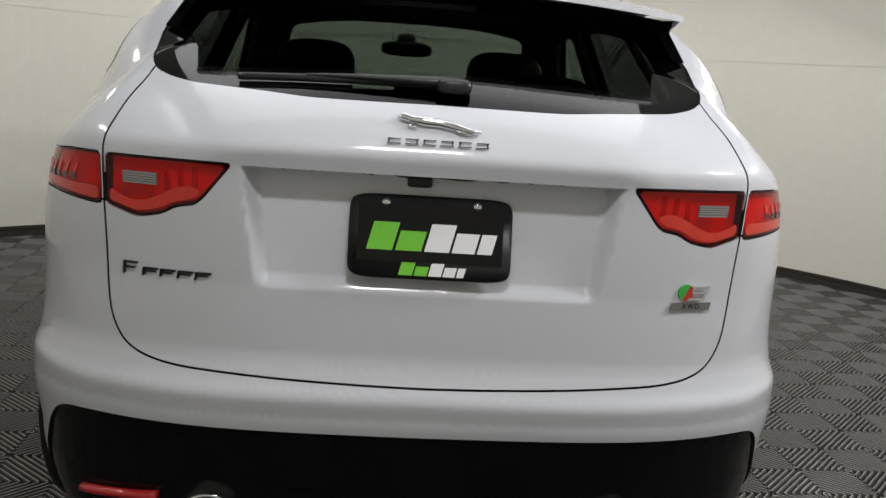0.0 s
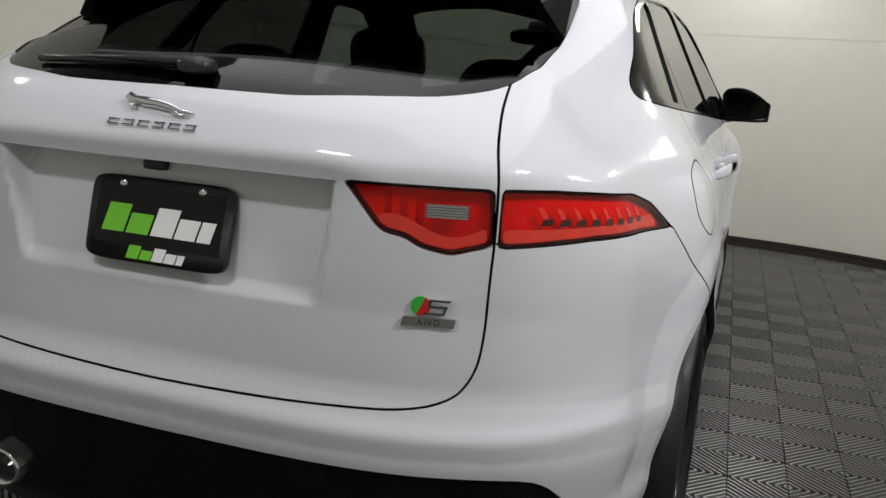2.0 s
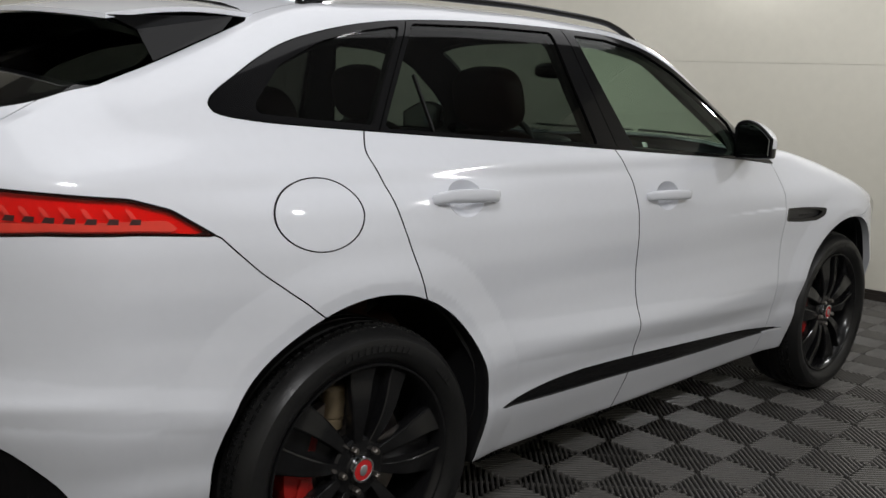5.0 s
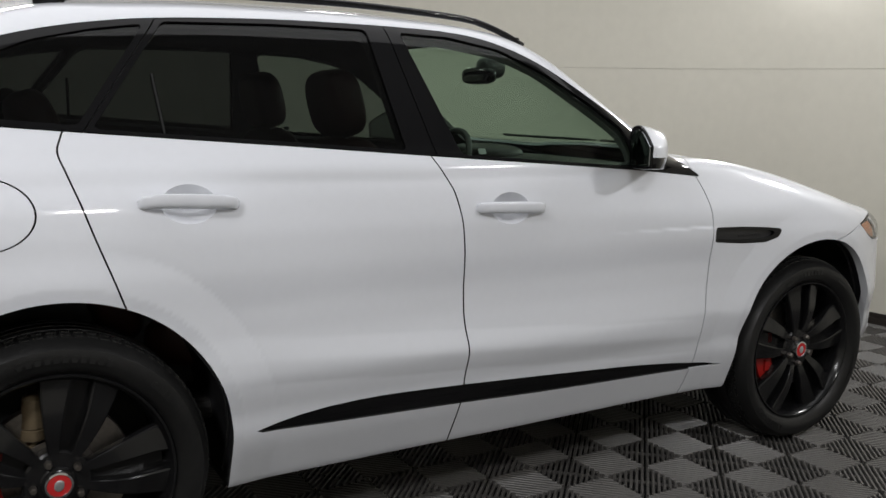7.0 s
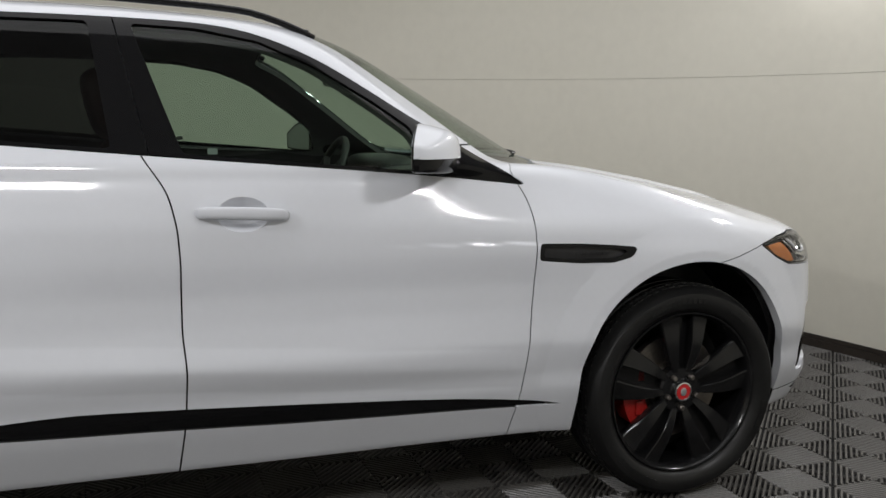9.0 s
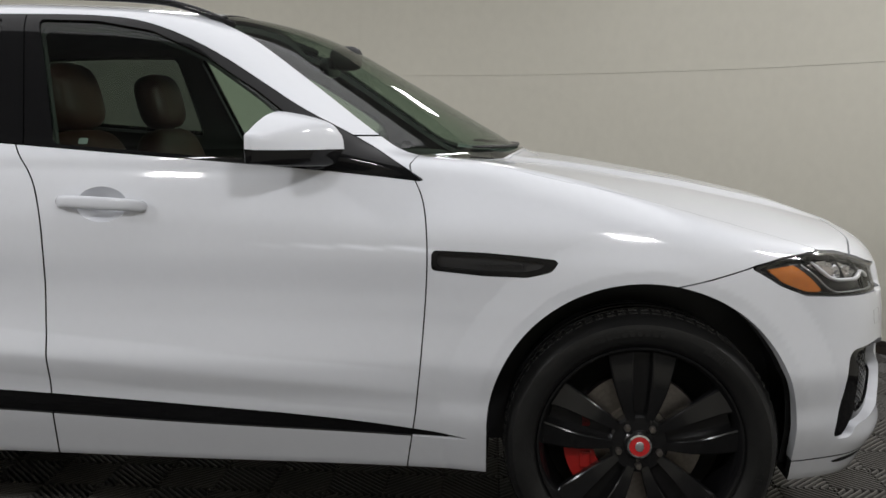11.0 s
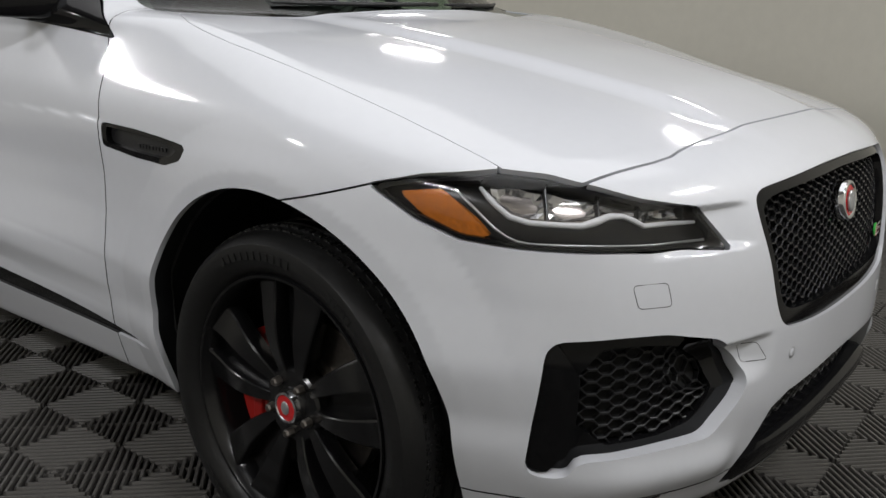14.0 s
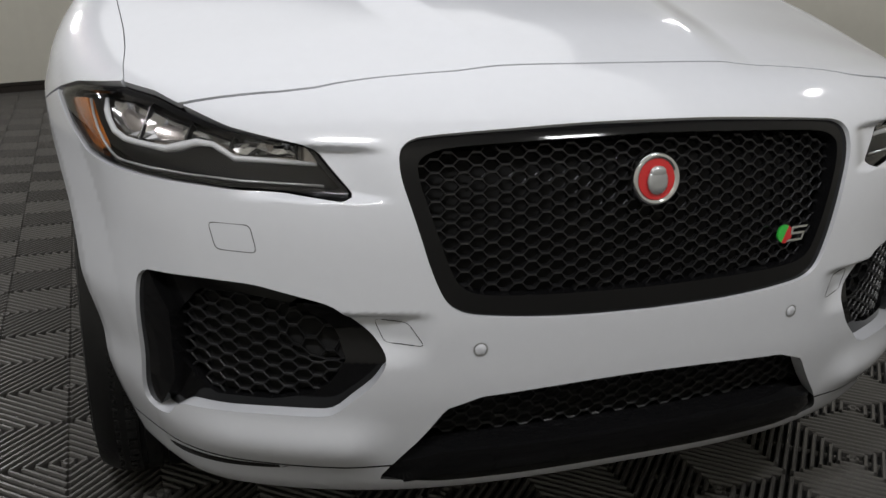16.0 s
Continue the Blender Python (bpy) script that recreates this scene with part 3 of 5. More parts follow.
REAR_BUMPER = [(-0.5, 1.043), (0.92, 1.046), (1.20, 1.041), (1.375, 1.034), (1.506, 0.944), (1.639, 0.870), (1.705, 0.822), (1.95, 0.62), (1.95, 0.1), (-0.5, 0.1)]
FRONT_BUMPER = [(0.545, 0.852), (0.80, 0.911), (1.10, 0.946), (1.16, 1.15), (2.7, 1.15), (2.7, 0.1), (0.2, 0.1), (0.45, 0.7)]
STRIP = [(-0.955, 0.446), (-0.94, 0.450), (-0.77, 0.483), (-0.583, 0.493), (-0.45, 0.490), (-0.156, 0.479), (0.15, 0.464), (0.50, 0.442), (0.80, 0.411), (0.97, 0.386), (0.95, 0.382), (0.17, 0.404), (-0.26, 0.421), (-0.60, 0.431), (-0.94, 0.444)]
SEAM_A = curve([(0.2, 0.765), (0.31, 0.781), (0.45, 0.804), (0.60, 0.819), (0.80, 0.831), (0.90, 0.835), (1.0, 0.830), (1.09, 0.811), (1.15, 0.765)], 0.03)
SEAM_B = curve([(0.2, -0.285), (0.35, -0.268), (0.45, -0.258), (0.60, -0.254), (0.70, -0.265), (0.90, -0.266), (1.0, -0.273), (1.1, -0.297), (1.19, -0.36), (1.22, -0.38)], 0.025)
SEAM_C = curve([(0.2, -0.98), (0.78, -1.262), (0.848, -1.288), (0.94, -1.321), (1.016, -1.349), (1.11, -1.380), (1.181, -1.405), (1.214, -1.417), (1.257, -1.398), (1.30, -1.38)], 0.012)
HANDLES = {"rear": (-1.110, 1.083), "front": (-0.093, 1.037)}


def arch(x0):
    return lambda p: np.maximum(np.hypot(p[:, 0] - x0, np.maximum(p[:, 2] - 0.43, 0)) - 0.432, 0.45 - np.abs(p[:, 1]))


skin = whole(0.0095)
skin = split(skin, OVER(0.278))[0]
skin = split(skin, arch(1.44))[1]
skin = split(skin, arch(-1.44))[1]

window_f = both(outline(DLO, AX, AZ, 2), lambda p: 0.35 - np.abs(p[:, 1]))
trim, skin = carve(skin, window_f, 0.003)
rear_f = both(outline(REAR_GLASS, AY, AX, 2), OVER(1.2))
rear_glass, skin = carve(skin, rear_f, 0.004)
screen_f = both(outline(SCREEN, AY, AX, 2), OVER(1.1))
screen, skin = carve(skin, screen_f, 0.003)
lamp_f = both(outline(corners(HEADLAMP, 0.008), AU, AZ, 0), AHEAD(1.5))
headlamp, skin = carve(skin, lamp_f, 0.004)
bonnet_f = both(outline(BONNET, AY, AX, 1), OVER(0.86))
bonnet, skin = carve(skin, bonnet_f, 0.0018)
skin = split(skin, both(grow(bonnet_f, 0.0045), AHEAD(1.93)))[1]
grille_f = both(outline(GRILLE, AY, AZ, 2), AHEAD(1.9))
_, skin = carve(skin, grille_f, 0.0)
grille_frame = split(_, both(outline(GRILLE_IN, AY, AZ, 2), AHEAD(1.9)))[1]
fog_shape = outline(corners(FOG, 0.018), AY, AZ, 0)
fog_f = both(lambda p: smax(fog_shape(p), (1.192 + 0.15 * (p[:, 2] - 0.53) - p[:, 0] + np.abs(p[:, 1])) * 0.7, 0.035), AHEAD(1.75))
fog, skin = carve(skin, fog_f, 0.0)
intake, skin = carve(skin, both(outline(INTAKE, AY, AZ, 1), AHEAD(1.9)), 0.0)
lamp_in, skin = carve(skin, both(outline(corners(LAMP_IN, 0.012), AY, AZ, 0), BEHIND(-2.0)), 0.003)
lamp_out, skin = carve(skin, both(outline(corners(LAMP_OUT, 0.012), AB, AZ, 0), BEHIND(-1.5), lambda p: 0.6 - np.abs(p[:, 1])), 0.003)
tailgate, skin = carve(skin, both(outline(TAILGATE, AY, AZ, 2), BEHIND(-1.85)), 0.0045)
diffuser, skin = carve(skin, both(outline(DIFFUSER, AY, AZ, 2), BEHIND(-1.8)), 0.002)
rear_bumper, skin = carve(skin, both(outline(REAR_BUMPER, AB, AZ, 0), BEHIND(-1.4)), 0.004)
front_bumper, skin = carve(skin, both(outline(FRONT_BUMPER, AU, AZ, 0), AHEAD(1.4)), 0.004)
fuel, skin = carve(skin, both(lambda p: (np.hypot((p[:, 0] + 1.596) / 0.121, (p[:, 2] - 1.071) / 0.0850) - 1) * 0.1, lambda p: 0.4 - np.abs(p[:, 1])), 0.004)
strip, skin = carve(skin, both(outline(STRIP, AX, AZ, 1), lambda p: 0.4 - np.abs(p[:, 1])), 0.002)
fender, skin = carve(skin, both(lambda p: SEAM_A(p[:, 2]) - p[:, 0], lambda p: p[:, 2] - 1.30, lambda p: p[:, 2] - 1.150 - 1.4 * (p[:, 0] - 0.762)), 0.004)
VENT_PTS = [(0.846, 0.931), (0.99, 0.929), (1.10, 0.923), (1.198, 0.915), (1.178, 0.883), (1.11, 0.864), (0.99, 0.864), (0.846, 0.875)]
vent_skin, fender = carve(fender, outline(corners(VENT_PTS, 0.012), AX, AZ, 0), 0.001)
front_door, skin = carve(skin, both(lambda p: SEAM_B(p[:, 2]) - p[:, 0], UNDER_Z(1.24), BEHIND(0.9), lambda p: 0.3 - np.abs(p[:, 1])), 0.005)
rear_door, skin = carve(skin, both(lambda p: SEAM_C(p[:, 2]) - p[:, 0], UNDER_Z(1.31), BEHIND(0.0), lambda p: 0.3 - np.abs(p[:, 1])), 0.005)
roof, skin = carve(skin, both(OVER(1.45), lambda p: np.abs(p[:, 1]) - 0.585, AHEAD(-1.62)), 0.002)
low_lip, front_bumper = carve(front_bumper, both(UNDER_Z(0.345), AHEAD(1.7)), 0.004)
SLOT = [(0.782, 0.332), (0.72, 0.338), (0.60, 0.343), (0.585, 0.340), (0.63, 0.332), (0.72, 0.324), (0.772, 0.319)]
slot, low_lip = carve(low_lip, both(outline(SLOT, AY, AZ, 1), AHEAD(1.7)), 0.001)
cups = {}
for which, (hx, hz) in HANDLES.items():
    cup_f = lambda p, hx=hx, hz=hz: (np.hypot((p[:, 0] - hx) / 0.074, (p[:, 2] - hz) / 0.050) - 1) * 0.05
    if which == "rear":
        cups[which], rear_door = carve(rear_door, cup_f, 0.0)
    else:
        cups[which], front_door = carve(front_door, cup_f, 0.0)
panes = {}
for which, pts in PANES.items():
    panes[which], trim = carve(trim, outline(corners(pts, 0.016), AX, AZ, 0), 0.0)
trims = {}
trims["front"], trim = carve(trim, lambda p: (-0.389 + 0.233 * (1.4 - p[:, 2])) - p[:, 0], 0.004)
trims["rear"], trims["quarter"] = carve(trim, lambda p: (-1.24 - 0.72 * (1.41 - p[:, 2])) - p[:, 0], 0.004)


def half(name, s, mat, parent, out=0.0, rim=0.014, label="", only=None):
    made = []
    for side in (1, -1):
        if only in (None, side):
            made.append(panel(name, s, mat, parent, side, out, rim, label))
    return made


def whole_panel(name, s, mat, parent, out=0.0, rim=0.014, label="", bright_rim=False):
    """Both halves in one mesh."""
    k = len(s.v)
    two = Skin(np.vstack([s.v, s.v * (1, -1, 1)]), np.vstack([s.n, s.n * (1, -1, 1)]),
               np.vstack([s.q, s.q[:, ::-1] + k]), s.cut + [[j + k for j in f[::-1]] for f in s.cut])
    return panel(name, two, mat, parent, 1, out, rim, label, bright_rim)


def dish(name, s, mid_f, deep, mat, parent, side):
    """A skin pushed in as a bowl, deepest where mid_f is least."""
    d = mid_f(s.v)
    t = Skin(s.v - s.n * (deep * np.clip(1 - np.clip(d, 0, 1) ** 2, 0, 1))[:, None], s.n, s.q, s.cut)
    used = np.unique(np.concatenate([t.q.ravel(), np.array([k for f in t.cut for k in f], int)]))
    back = np.full(len(t.v), -1)
    back[used] = np.arange(len(used))
    faces = back[t.q].tolist() + [[int(back[k]) for k in f] for f in t.cut]
    if side < 0:
        faces = [f[::-1] for f in faces]
    return mesh_object(name, t.v[used] * (1, side, 1), faces, mat, parent)


# large panels
hood = whole_panel("hood", bonnet, PAINT, car, rim=0.012, bright_rim=True)
body_frame = whole_panel("body_frame", skin, PAINT, car, rim=0.012)
roof_panel = whole_panel("roof", roof, PAINT, car)
gate_low, gate_up = carve(tailgate, lambda p: p[:, 2] - 1.138, 0.0)
tail = whole_panel("tailgate", gate_up, PAINT, car, rim=0.085, bright_rim=True)
low_v = gate_low.v + np.stack([recess(gate_low.v[:, 1], gate_low.v[:, 2]), np.zeros(len(gate_low.v)), np.zeros(len(gate_low.v))], 1)
whole_panel("lower_tailgate", Skin(low_v, slope(low_v, 2), gate_low.q, gate_low.cut), PAINT, car, rim=0.012, bright_rim=True)
whole_panel("rear_window", rear_glass, GLASS_DARK, tail, -0.003, 0.004, "dark tinted rear window")
frit = split(rear_glass, grow(rear_f, -0.05))[1]
whole_panel("glass_border", frit, GLOSS_BLACK, tail, -0.009, 0.0, "black painted border of the rear window")
bumper_r = whole_panel("rear_bumper", rear_bumper, PAINT, car, rim=0.016)
whole_panel("diffuser", diffuser, GLOSS_BLACK, bumper_r, -0.006, 0.02, "gloss black lower bumper")
bumper_f = whole_panel("front_bumper", front_bumper, PAINT, car, rim=0.03, bright_rim=True)
whole_panel("lip", low_lip, PAINT, bumper_f, 0.0, 0.02)
half("lower_slot", slot, GLOSS_BLACK, bumper_f, -0.010, 0.0, "narrow gloss black slot in the lip")
whole_panel("windscreen", screen, GLASS, car, -0.003, 0.005, "green-tinted windscreen")
doors = {}
for side in (1, -1):
    panel("fender", fender, PAINT, car, side, bright_rim=True)
    doors["front", side] = panel("front_door", front_door, PAINT, car, side)
    doors["rear", side] = panel("rear_door", rear_door, PAINT, car, side)
    panel("side_strip", strip, GLOSS_BLACK, car, side, -0.006, 0.01, "gloss black side strip")
    panel("fuel_flap", fuel, PAINT, car, side) if side == 1 else panel("blank_flap", fuel, PAINT, car, side)
    for which in ("front", "rear"):
        d = doors[which, side]
        panel("window_pane", panes[which], GLASS if which == "front" else GLASS_DARK, d, side, -0.005, 0.003, "green-tinted window" if which == "front" else "dark privacy window")
        if which == "rear":
            bm = bmesh.new()
            add_tube(bm, [on_side(-1.159 + 0.0013 * k, 1.415 - 0.0155 * k, -0.010)[0] for k in range(11)], 0.006, 6)
            for v in bm.verts:
                v.co.y *= side
            part("divider", bm, DARK, d, "thin black window divider", smooth=50)
        panel("window_frame", trims[which], GLOSS_BLACK, d, side, 0.001, 0.012, "gloss black window frame")
        hx, hz = HANDLES[which]
        dish("handle_cup", cups[which], lambda p, hx=hx, hz=hz: np.hypot((p[:, 0] - hx) / 0.074, (p[:, 2] - hz) / 0.050), 0.036, PAINT, d, side)
        bm = bmesh.new()
        n_seg, rows = 24, []
        for k in range(n_seg + 1):
            t = -1 + 2 * k / n_seg
            p, n = on_side(hx + 0.131 * t, hz - 0.004 * t)
            lift = 0.036 * (1 - abs(t) ** 6) - 0.004
            h = 0.0185 * (1 - 0.16 * t * t) * (1 - max(abs(t) - 0.95, 0) * 8)
            c = p + n * lift
            up = Vector((0, 0, 1))
            rows.append([bm.verts.new(c + up * (h * math.copysign(abs(math.cos(a)) ** 0.6, math.cos(a))) + n * (0.012 * math.copysign(abs(math.sin(a)) ** 0.6, math.sin(a)))) for a in (2 * math.pi * (j + 0.5) / 12 for j in range(12))])
        for a, b in zip(rows, rows[1:]):
            for j in range(12):
                bm.faces.new((a[j], a[(j + 1) % 12], b[(j + 1) % 12], b[j]))
        bm.faces.new(rows[0][::-1])
        bm.faces.new(rows[-1])
        for v in bm.verts:
            v.co.y *= side
        bmesh.ops.recalc_face_normals(bm, faces=bm.faces[:])
        part("door_handle", bm, PAINT, d, smooth=50)
    p, n = on_side(-0.17, 1.216, -0.008)
    bm = bmesh.new()
    add_prism(bm, ring(0, 0, 0.014, 0.010, 20, 6), 0.001, facing(p, n))
    for v in bm.verts:
        v.co.y *= side
    part("window_sticker", bm, SILVER, doors["front", side], "small pale sticker in the window corner")
    panel("quarter_window", panes["quarter"], GLASS_DARK, car, side, -0.005, 0.003, "dark privacy quarter window")
    panel("quarter_frame", trims["quarter"], GLOSS_BLACK, car, side, 0.001, 0.012, "gloss black window frame")

# black shell behind the panels, standing in for the shade inside the body
inner = whole(0.04)
inner = split(inner, arch(1.44))[1]
inner = split(inner, arch(-1.44))[1]
inner = split(inner, UNDER_Z(1.15))[0]
whole_panel("shade_shell", Skin(inner.v - inner.n * 0.06, inner.n, inner.q, inner.cut), DARK, car, rim=0.0, label="black shell behind the panels, for the shade inside the body")

# ---- front end ----


lamp_box = half("headlight", headlamp, LAMP_GREY, car, -0.042, 0.0, "headlight with clear lens and amber turn signal")
frame_part = split(headlamp, grow(lamp_f, -0.009))[1]
AMBER_F = outline(corners([(0.852, 0.902), (0.960, 0.917), (1.078, 0.832), (0.99, 0.838), (0.912, 0.863)], 0.006), AU, AZ, 0)
BRIGHT_F = outline([(1.045, 0.931), (1.12, 0.938), (1.20, 0.930), (1.32, 0.912), (1.42, 0.893), (1.546, 0.877), (1.60, 0.868), (1.62, 0.854), (1.463, 0.862), (1.433, 0.874), (1.396, 0.884), (1.352, 0.884), (1.314, 0.870), (1.245, 0.868), (1.152, 0.869), (1.107, 0.883)], AU, AZ, 0)
drl_uz = [(1.050, 0.928), (1.066, 0.911), (1.082, 0.897), (1.114, 0.877), (1.159, 0.868), (1.20, 0.867), (1.245, 0.866), (1.293, 0.865), (1.328, 0.872), (1.366, 0.881), (1.403, 0.880), (1.432, 0.871), (1.462, 0.860), (1.542, 0.855), (1.619, 0.852)]
LAMP_HIGH = curve([(1.045, 0.931), (1.12, 0.938), (1.20, 0.930), (1.32, 0.912), (1.42, 0.893), (1.546, 0.877), (1.60, 0.868)], 0.006)
LAMP_LOW = curve([(1.05, 0.925), (1.107, 0.886), (1.152, 0.873), (1.245, 0.872), (1.314, 0.874), (1.352, 0.888), (1.396, 0.886), (1.433, 0.876), (1.463, 0.864), (1.62, 0.856)], 0.006)
for k, side in enumerate((1, -1)):
    box = lamp_box[k]
    panel("lens", headlamp, LENS, box, side, -0.001, 0.0, "clear polycarbonate lens")
    panel("bezel", frame_part, GLOSS_BLACK, box, side, -0.006, 0.02, "black lamp bezel")
    panel("turn_signal", split(headlamp, AMBER_F)[0], AMBER, box, side, -0.014, 0.012, "amber turn signal")
    panel("reflector_tray", split(headlamp, BRIGHT_F)[0], REFLECTOR, box, side, -0.034, 0.006, "silvered reflector tray")
    bm = bmesh.new()
    add_tube(bm, [on_corner(u, z, -0.018)[0] for u, z in drl_uz], [0.003] + [0.0052] * 6 + [0.0062, 0.0075, 0.0065] + [0.0048] * 4 + [0.003], 8)
    for v in bm.verts:
        v.co.y *= side
    part("running_light", bm, LED_WHITE, box, "white light guide", smooth=60)
    bm = bmesh.new()
    add_tube(bm, [on_corner(u, z, -0.012)[0] for u, z in ((0.989, 0.917), (1.02, 0.895), (1.05, 0.873), (1.08, 0.853), (1.109, 0.840), (1.135, 0.833), (1.167, 0.8305), (1.246, 0.830), (1.36, 0.828), (1.48, 0.8245), (1.64, 0.819))], 0.0022, 6)
    for v in bm.verts:
        v.co.y *= side
    part("trim_line", bm, SILVER, box, smooth=60)
    for u0, u1, deep in ((1.075, 1.200, 0.024), (1.212, 1.330, 0.020), (1.345, 1.438, 0.012), (1.448, 1.570, 0.010)):
        cells = random.Random(int(u0 * 1000))
        bm = bmesh.new()
        grid = []
        for a in range(8):
            u = u0 + (u1 - u0) * a / 7
            z0, z1 = float(LAMP_LOW(u)) + 0.004, float(LAMP_HIGH(u)) - 0.004
            row = []
            for b in range(5):
                bowl = (1 - (2 * a / 7 - 1) ** 2) * (1 - (b / 2 - 1) ** 2)
                p, n = on_corner(u, z0 + (z1 - z0) * b / 4, -0.024 - deep * bowl + cells.uniform(-0.0035, 0.0035))
                row.append(bm.verts.new((p.x, p.y * side, p.z)))
            grid.append(row)
        for a, b in zip(grid, grid[1:]):
            for k2 in range(4):
                bm.faces.new((a[k2], b[k2], b[k2 + 1], a[k2 + 1]))
        part("reflector", bm, FACETS, box, "faceted chrome reflector")
        bm = bmesh.new()
        wall_u = u1 + 0.006
        ends = [on_corner(wall_u + du, z, -0.016)[0] for du in (0, 0.004) for z in (float(LAMP_LOW(wall_u)), float(LAMP_HIGH(wall_u)))]
        back = [on_corner(wall_u + du, z, -0.044)[0] for du in (0, 0.004) for z in (float(LAMP_LOW(wall_u)), float(LAMP_HIGH(wall_u)))]
        vs = [bm.verts.new((p.x, p.y * side, p.z)) for p in ends + back]
        for f in ((0, 1, 3, 2), (0, 4, 5, 1), (2, 3, 7, 6), (1, 5, 7, 3), (0, 2, 6, 4)):
            bm.faces.new([vs[q] for q in f])
        bmesh.ops.recalc_face_normals(bm, faces=bm.faces[:])
        part("divider", bm, LAMP_GREY, box, "grey wall between reflectors")


def honeycomb(f_in, place, y0, y1, z0, z1, cell, rise, thick, deep):
    """Rows of bent bars that make flattened hexagons; kept where f_in is below nought."""
    bm = bmesh.new()
    rows = int((z1 - z0) / rise) + 1
    for r in range(rows):
        z = z0 + r * rise
        pts, y = [], y0 - cell * (0.5 if r % 2 else 0.0)
        k = 0
        while y < y1 + cell:
            up = rise * 0.44 if (k // 2) % 2 else -rise * 0.44
            pts.append((y, z + up))
            y += cell * (0.30 if k % 2 == 0 else 0.20)
            k += 1
        for a, b in zip(pts, pts[1:]):
            mid = ((a[0] + b[0]) / 2, (a[1] + b[1]) / 2)
            if not f_in(*mid):
                continue
            pa, pb = place(*a), place(*b)
            quad = []
            for p, n in (pa, pb):
                up = Vector((0, 0, 1))
                quad.append([p + up * thick / 2 - n * 0.002, p + up * thick * 0.2, p - up * thick * 0.2, p - up * thick / 2 - n * 0.002, p - up * thick / 2 - n * deep, p + up * thick / 2 - n * deep])
            va = [bm.verts.new(q) for q in quad[0]]
            vb = [bm.verts.new(q) for q in quad[1]]
            for i in range(5):
                bm.faces.new((va[i], va[i + 1], vb[i + 1], vb[i]))
    bmesh.ops.recalc_face_normals(bm, faces=bm.faces[:])
    return bm


def inside(pts, times):
    poly = rounded(list(pts), times)

    def f(y, z):
        y, hit = abs(y), False
        for (x0, y0), (x1, y1) in zip(poly, poly[1:] + poly[:1]):
            if (y0 > z) != (y1 > z) and y < (x1 - x0) * (z - y0) / (y1 - y0) + x0:
                hit = not hit
        return hit
    return f


GRID_Y, GRID_Z = np.linspace(-0.9, 0.9, 181), np.linspace(0.28, 0.96, 69)
gy, gz = np.meshgrid(GRID_Y, GRID_Z, indexing="ij")
flat_o = np.stack([np.full(gy.size, 1.2), gy.ravel(), gz.ravel()], 1)
NOSE_P = meet(flat_o, np.tile([1.0, 0.0, 0.0], (gy.size, 1)))
NOSE_N = slope(NOSE_P).reshape(181, 69, 3)
NOSE_P = NOSE_P.reshape(181, 69, 3)


def near_front(y, z, out):
    """As on_front, read from a grid."""
    a, b = (y + 0.9) / 0.01, (z - 0.28) / 0.01
    i, j = min(max(int(a), 0), 179), min(max(int(b), 0), 67)
    a, b = a - i, b - j
    got = [(1 - a) * (1 - b) * g[i, j] + a * (1 - b) * g[i + 1, j] + (1 - a) * b * g[i, j + 1] + a * b * g[i + 1, j + 1] for g in (NOSE_P, NOSE_N)]
    n = Vector(got[1]).normalized()
    return Vector(got[0]) + n * out, n


FOG_IN = [(0.77, 0.640), (0.63, 0.640), (0.56, 0.615), (0.505, 0.565), (0.525, 0.505), (0.575, 0.458), (0.77, 0.450)]
grille_part = whole_panel("grille", grille_frame, GLOSS_BLACK, car, -0.008, 0.03, "gloss black grille frame")
part("honeycomb", honeycomb(inside(GRILLE_IN, 2), lambda y, z: near_front(y, z, -0.026), -0.42, 0.42, 0.645, 0.90, 0.0455, 0.0115, 0.0042, 0.012), MESH_BLACK, grille_part, "black honeycomb mesh")
p, n = on_front(0.0, 0.822, -0.012)
badge = bmesh.new()
m = facing(p, n)
add_lathe(badge, [(0.001, 0.004), (0.034, 0.004), (0.036, 0.009), (0.041, 0.009), (0.0435, 0.005), (0.0435, -0.012)], (0, 0, 0), 40)
for v in badge.verts:
    v.co = m @ Vector((v.co.x, v.co.z, v.co.y))
badge_ob = part("round_badge", badge, CHROME, car, "round silver badge with red centre", smooth=30)
bm = bmesh.new()
add_prism(bm, ring(0, 0, 0.0335, 0.0335, 36), 0.002, m @ pose(0, 0, 0.0042))
part("badge_field", bm, RED_ENAMEL, badge_ob, "red enamel field")
bm = bmesh.new()
add_blob(bm, (0, -0.003, 0.009), (0.019, 0.022, 0.006), 2.2, 16, 10)
add_blob(bm, (0, 0.012, 0.010), (0.015, 0.010, 0.005), 2.2, 14, 8)
for v in bm.verts:
    v.co = m @ v.co
part("relief", bm, SILVER, badge_ob, "plain silver relief", smooth=60)


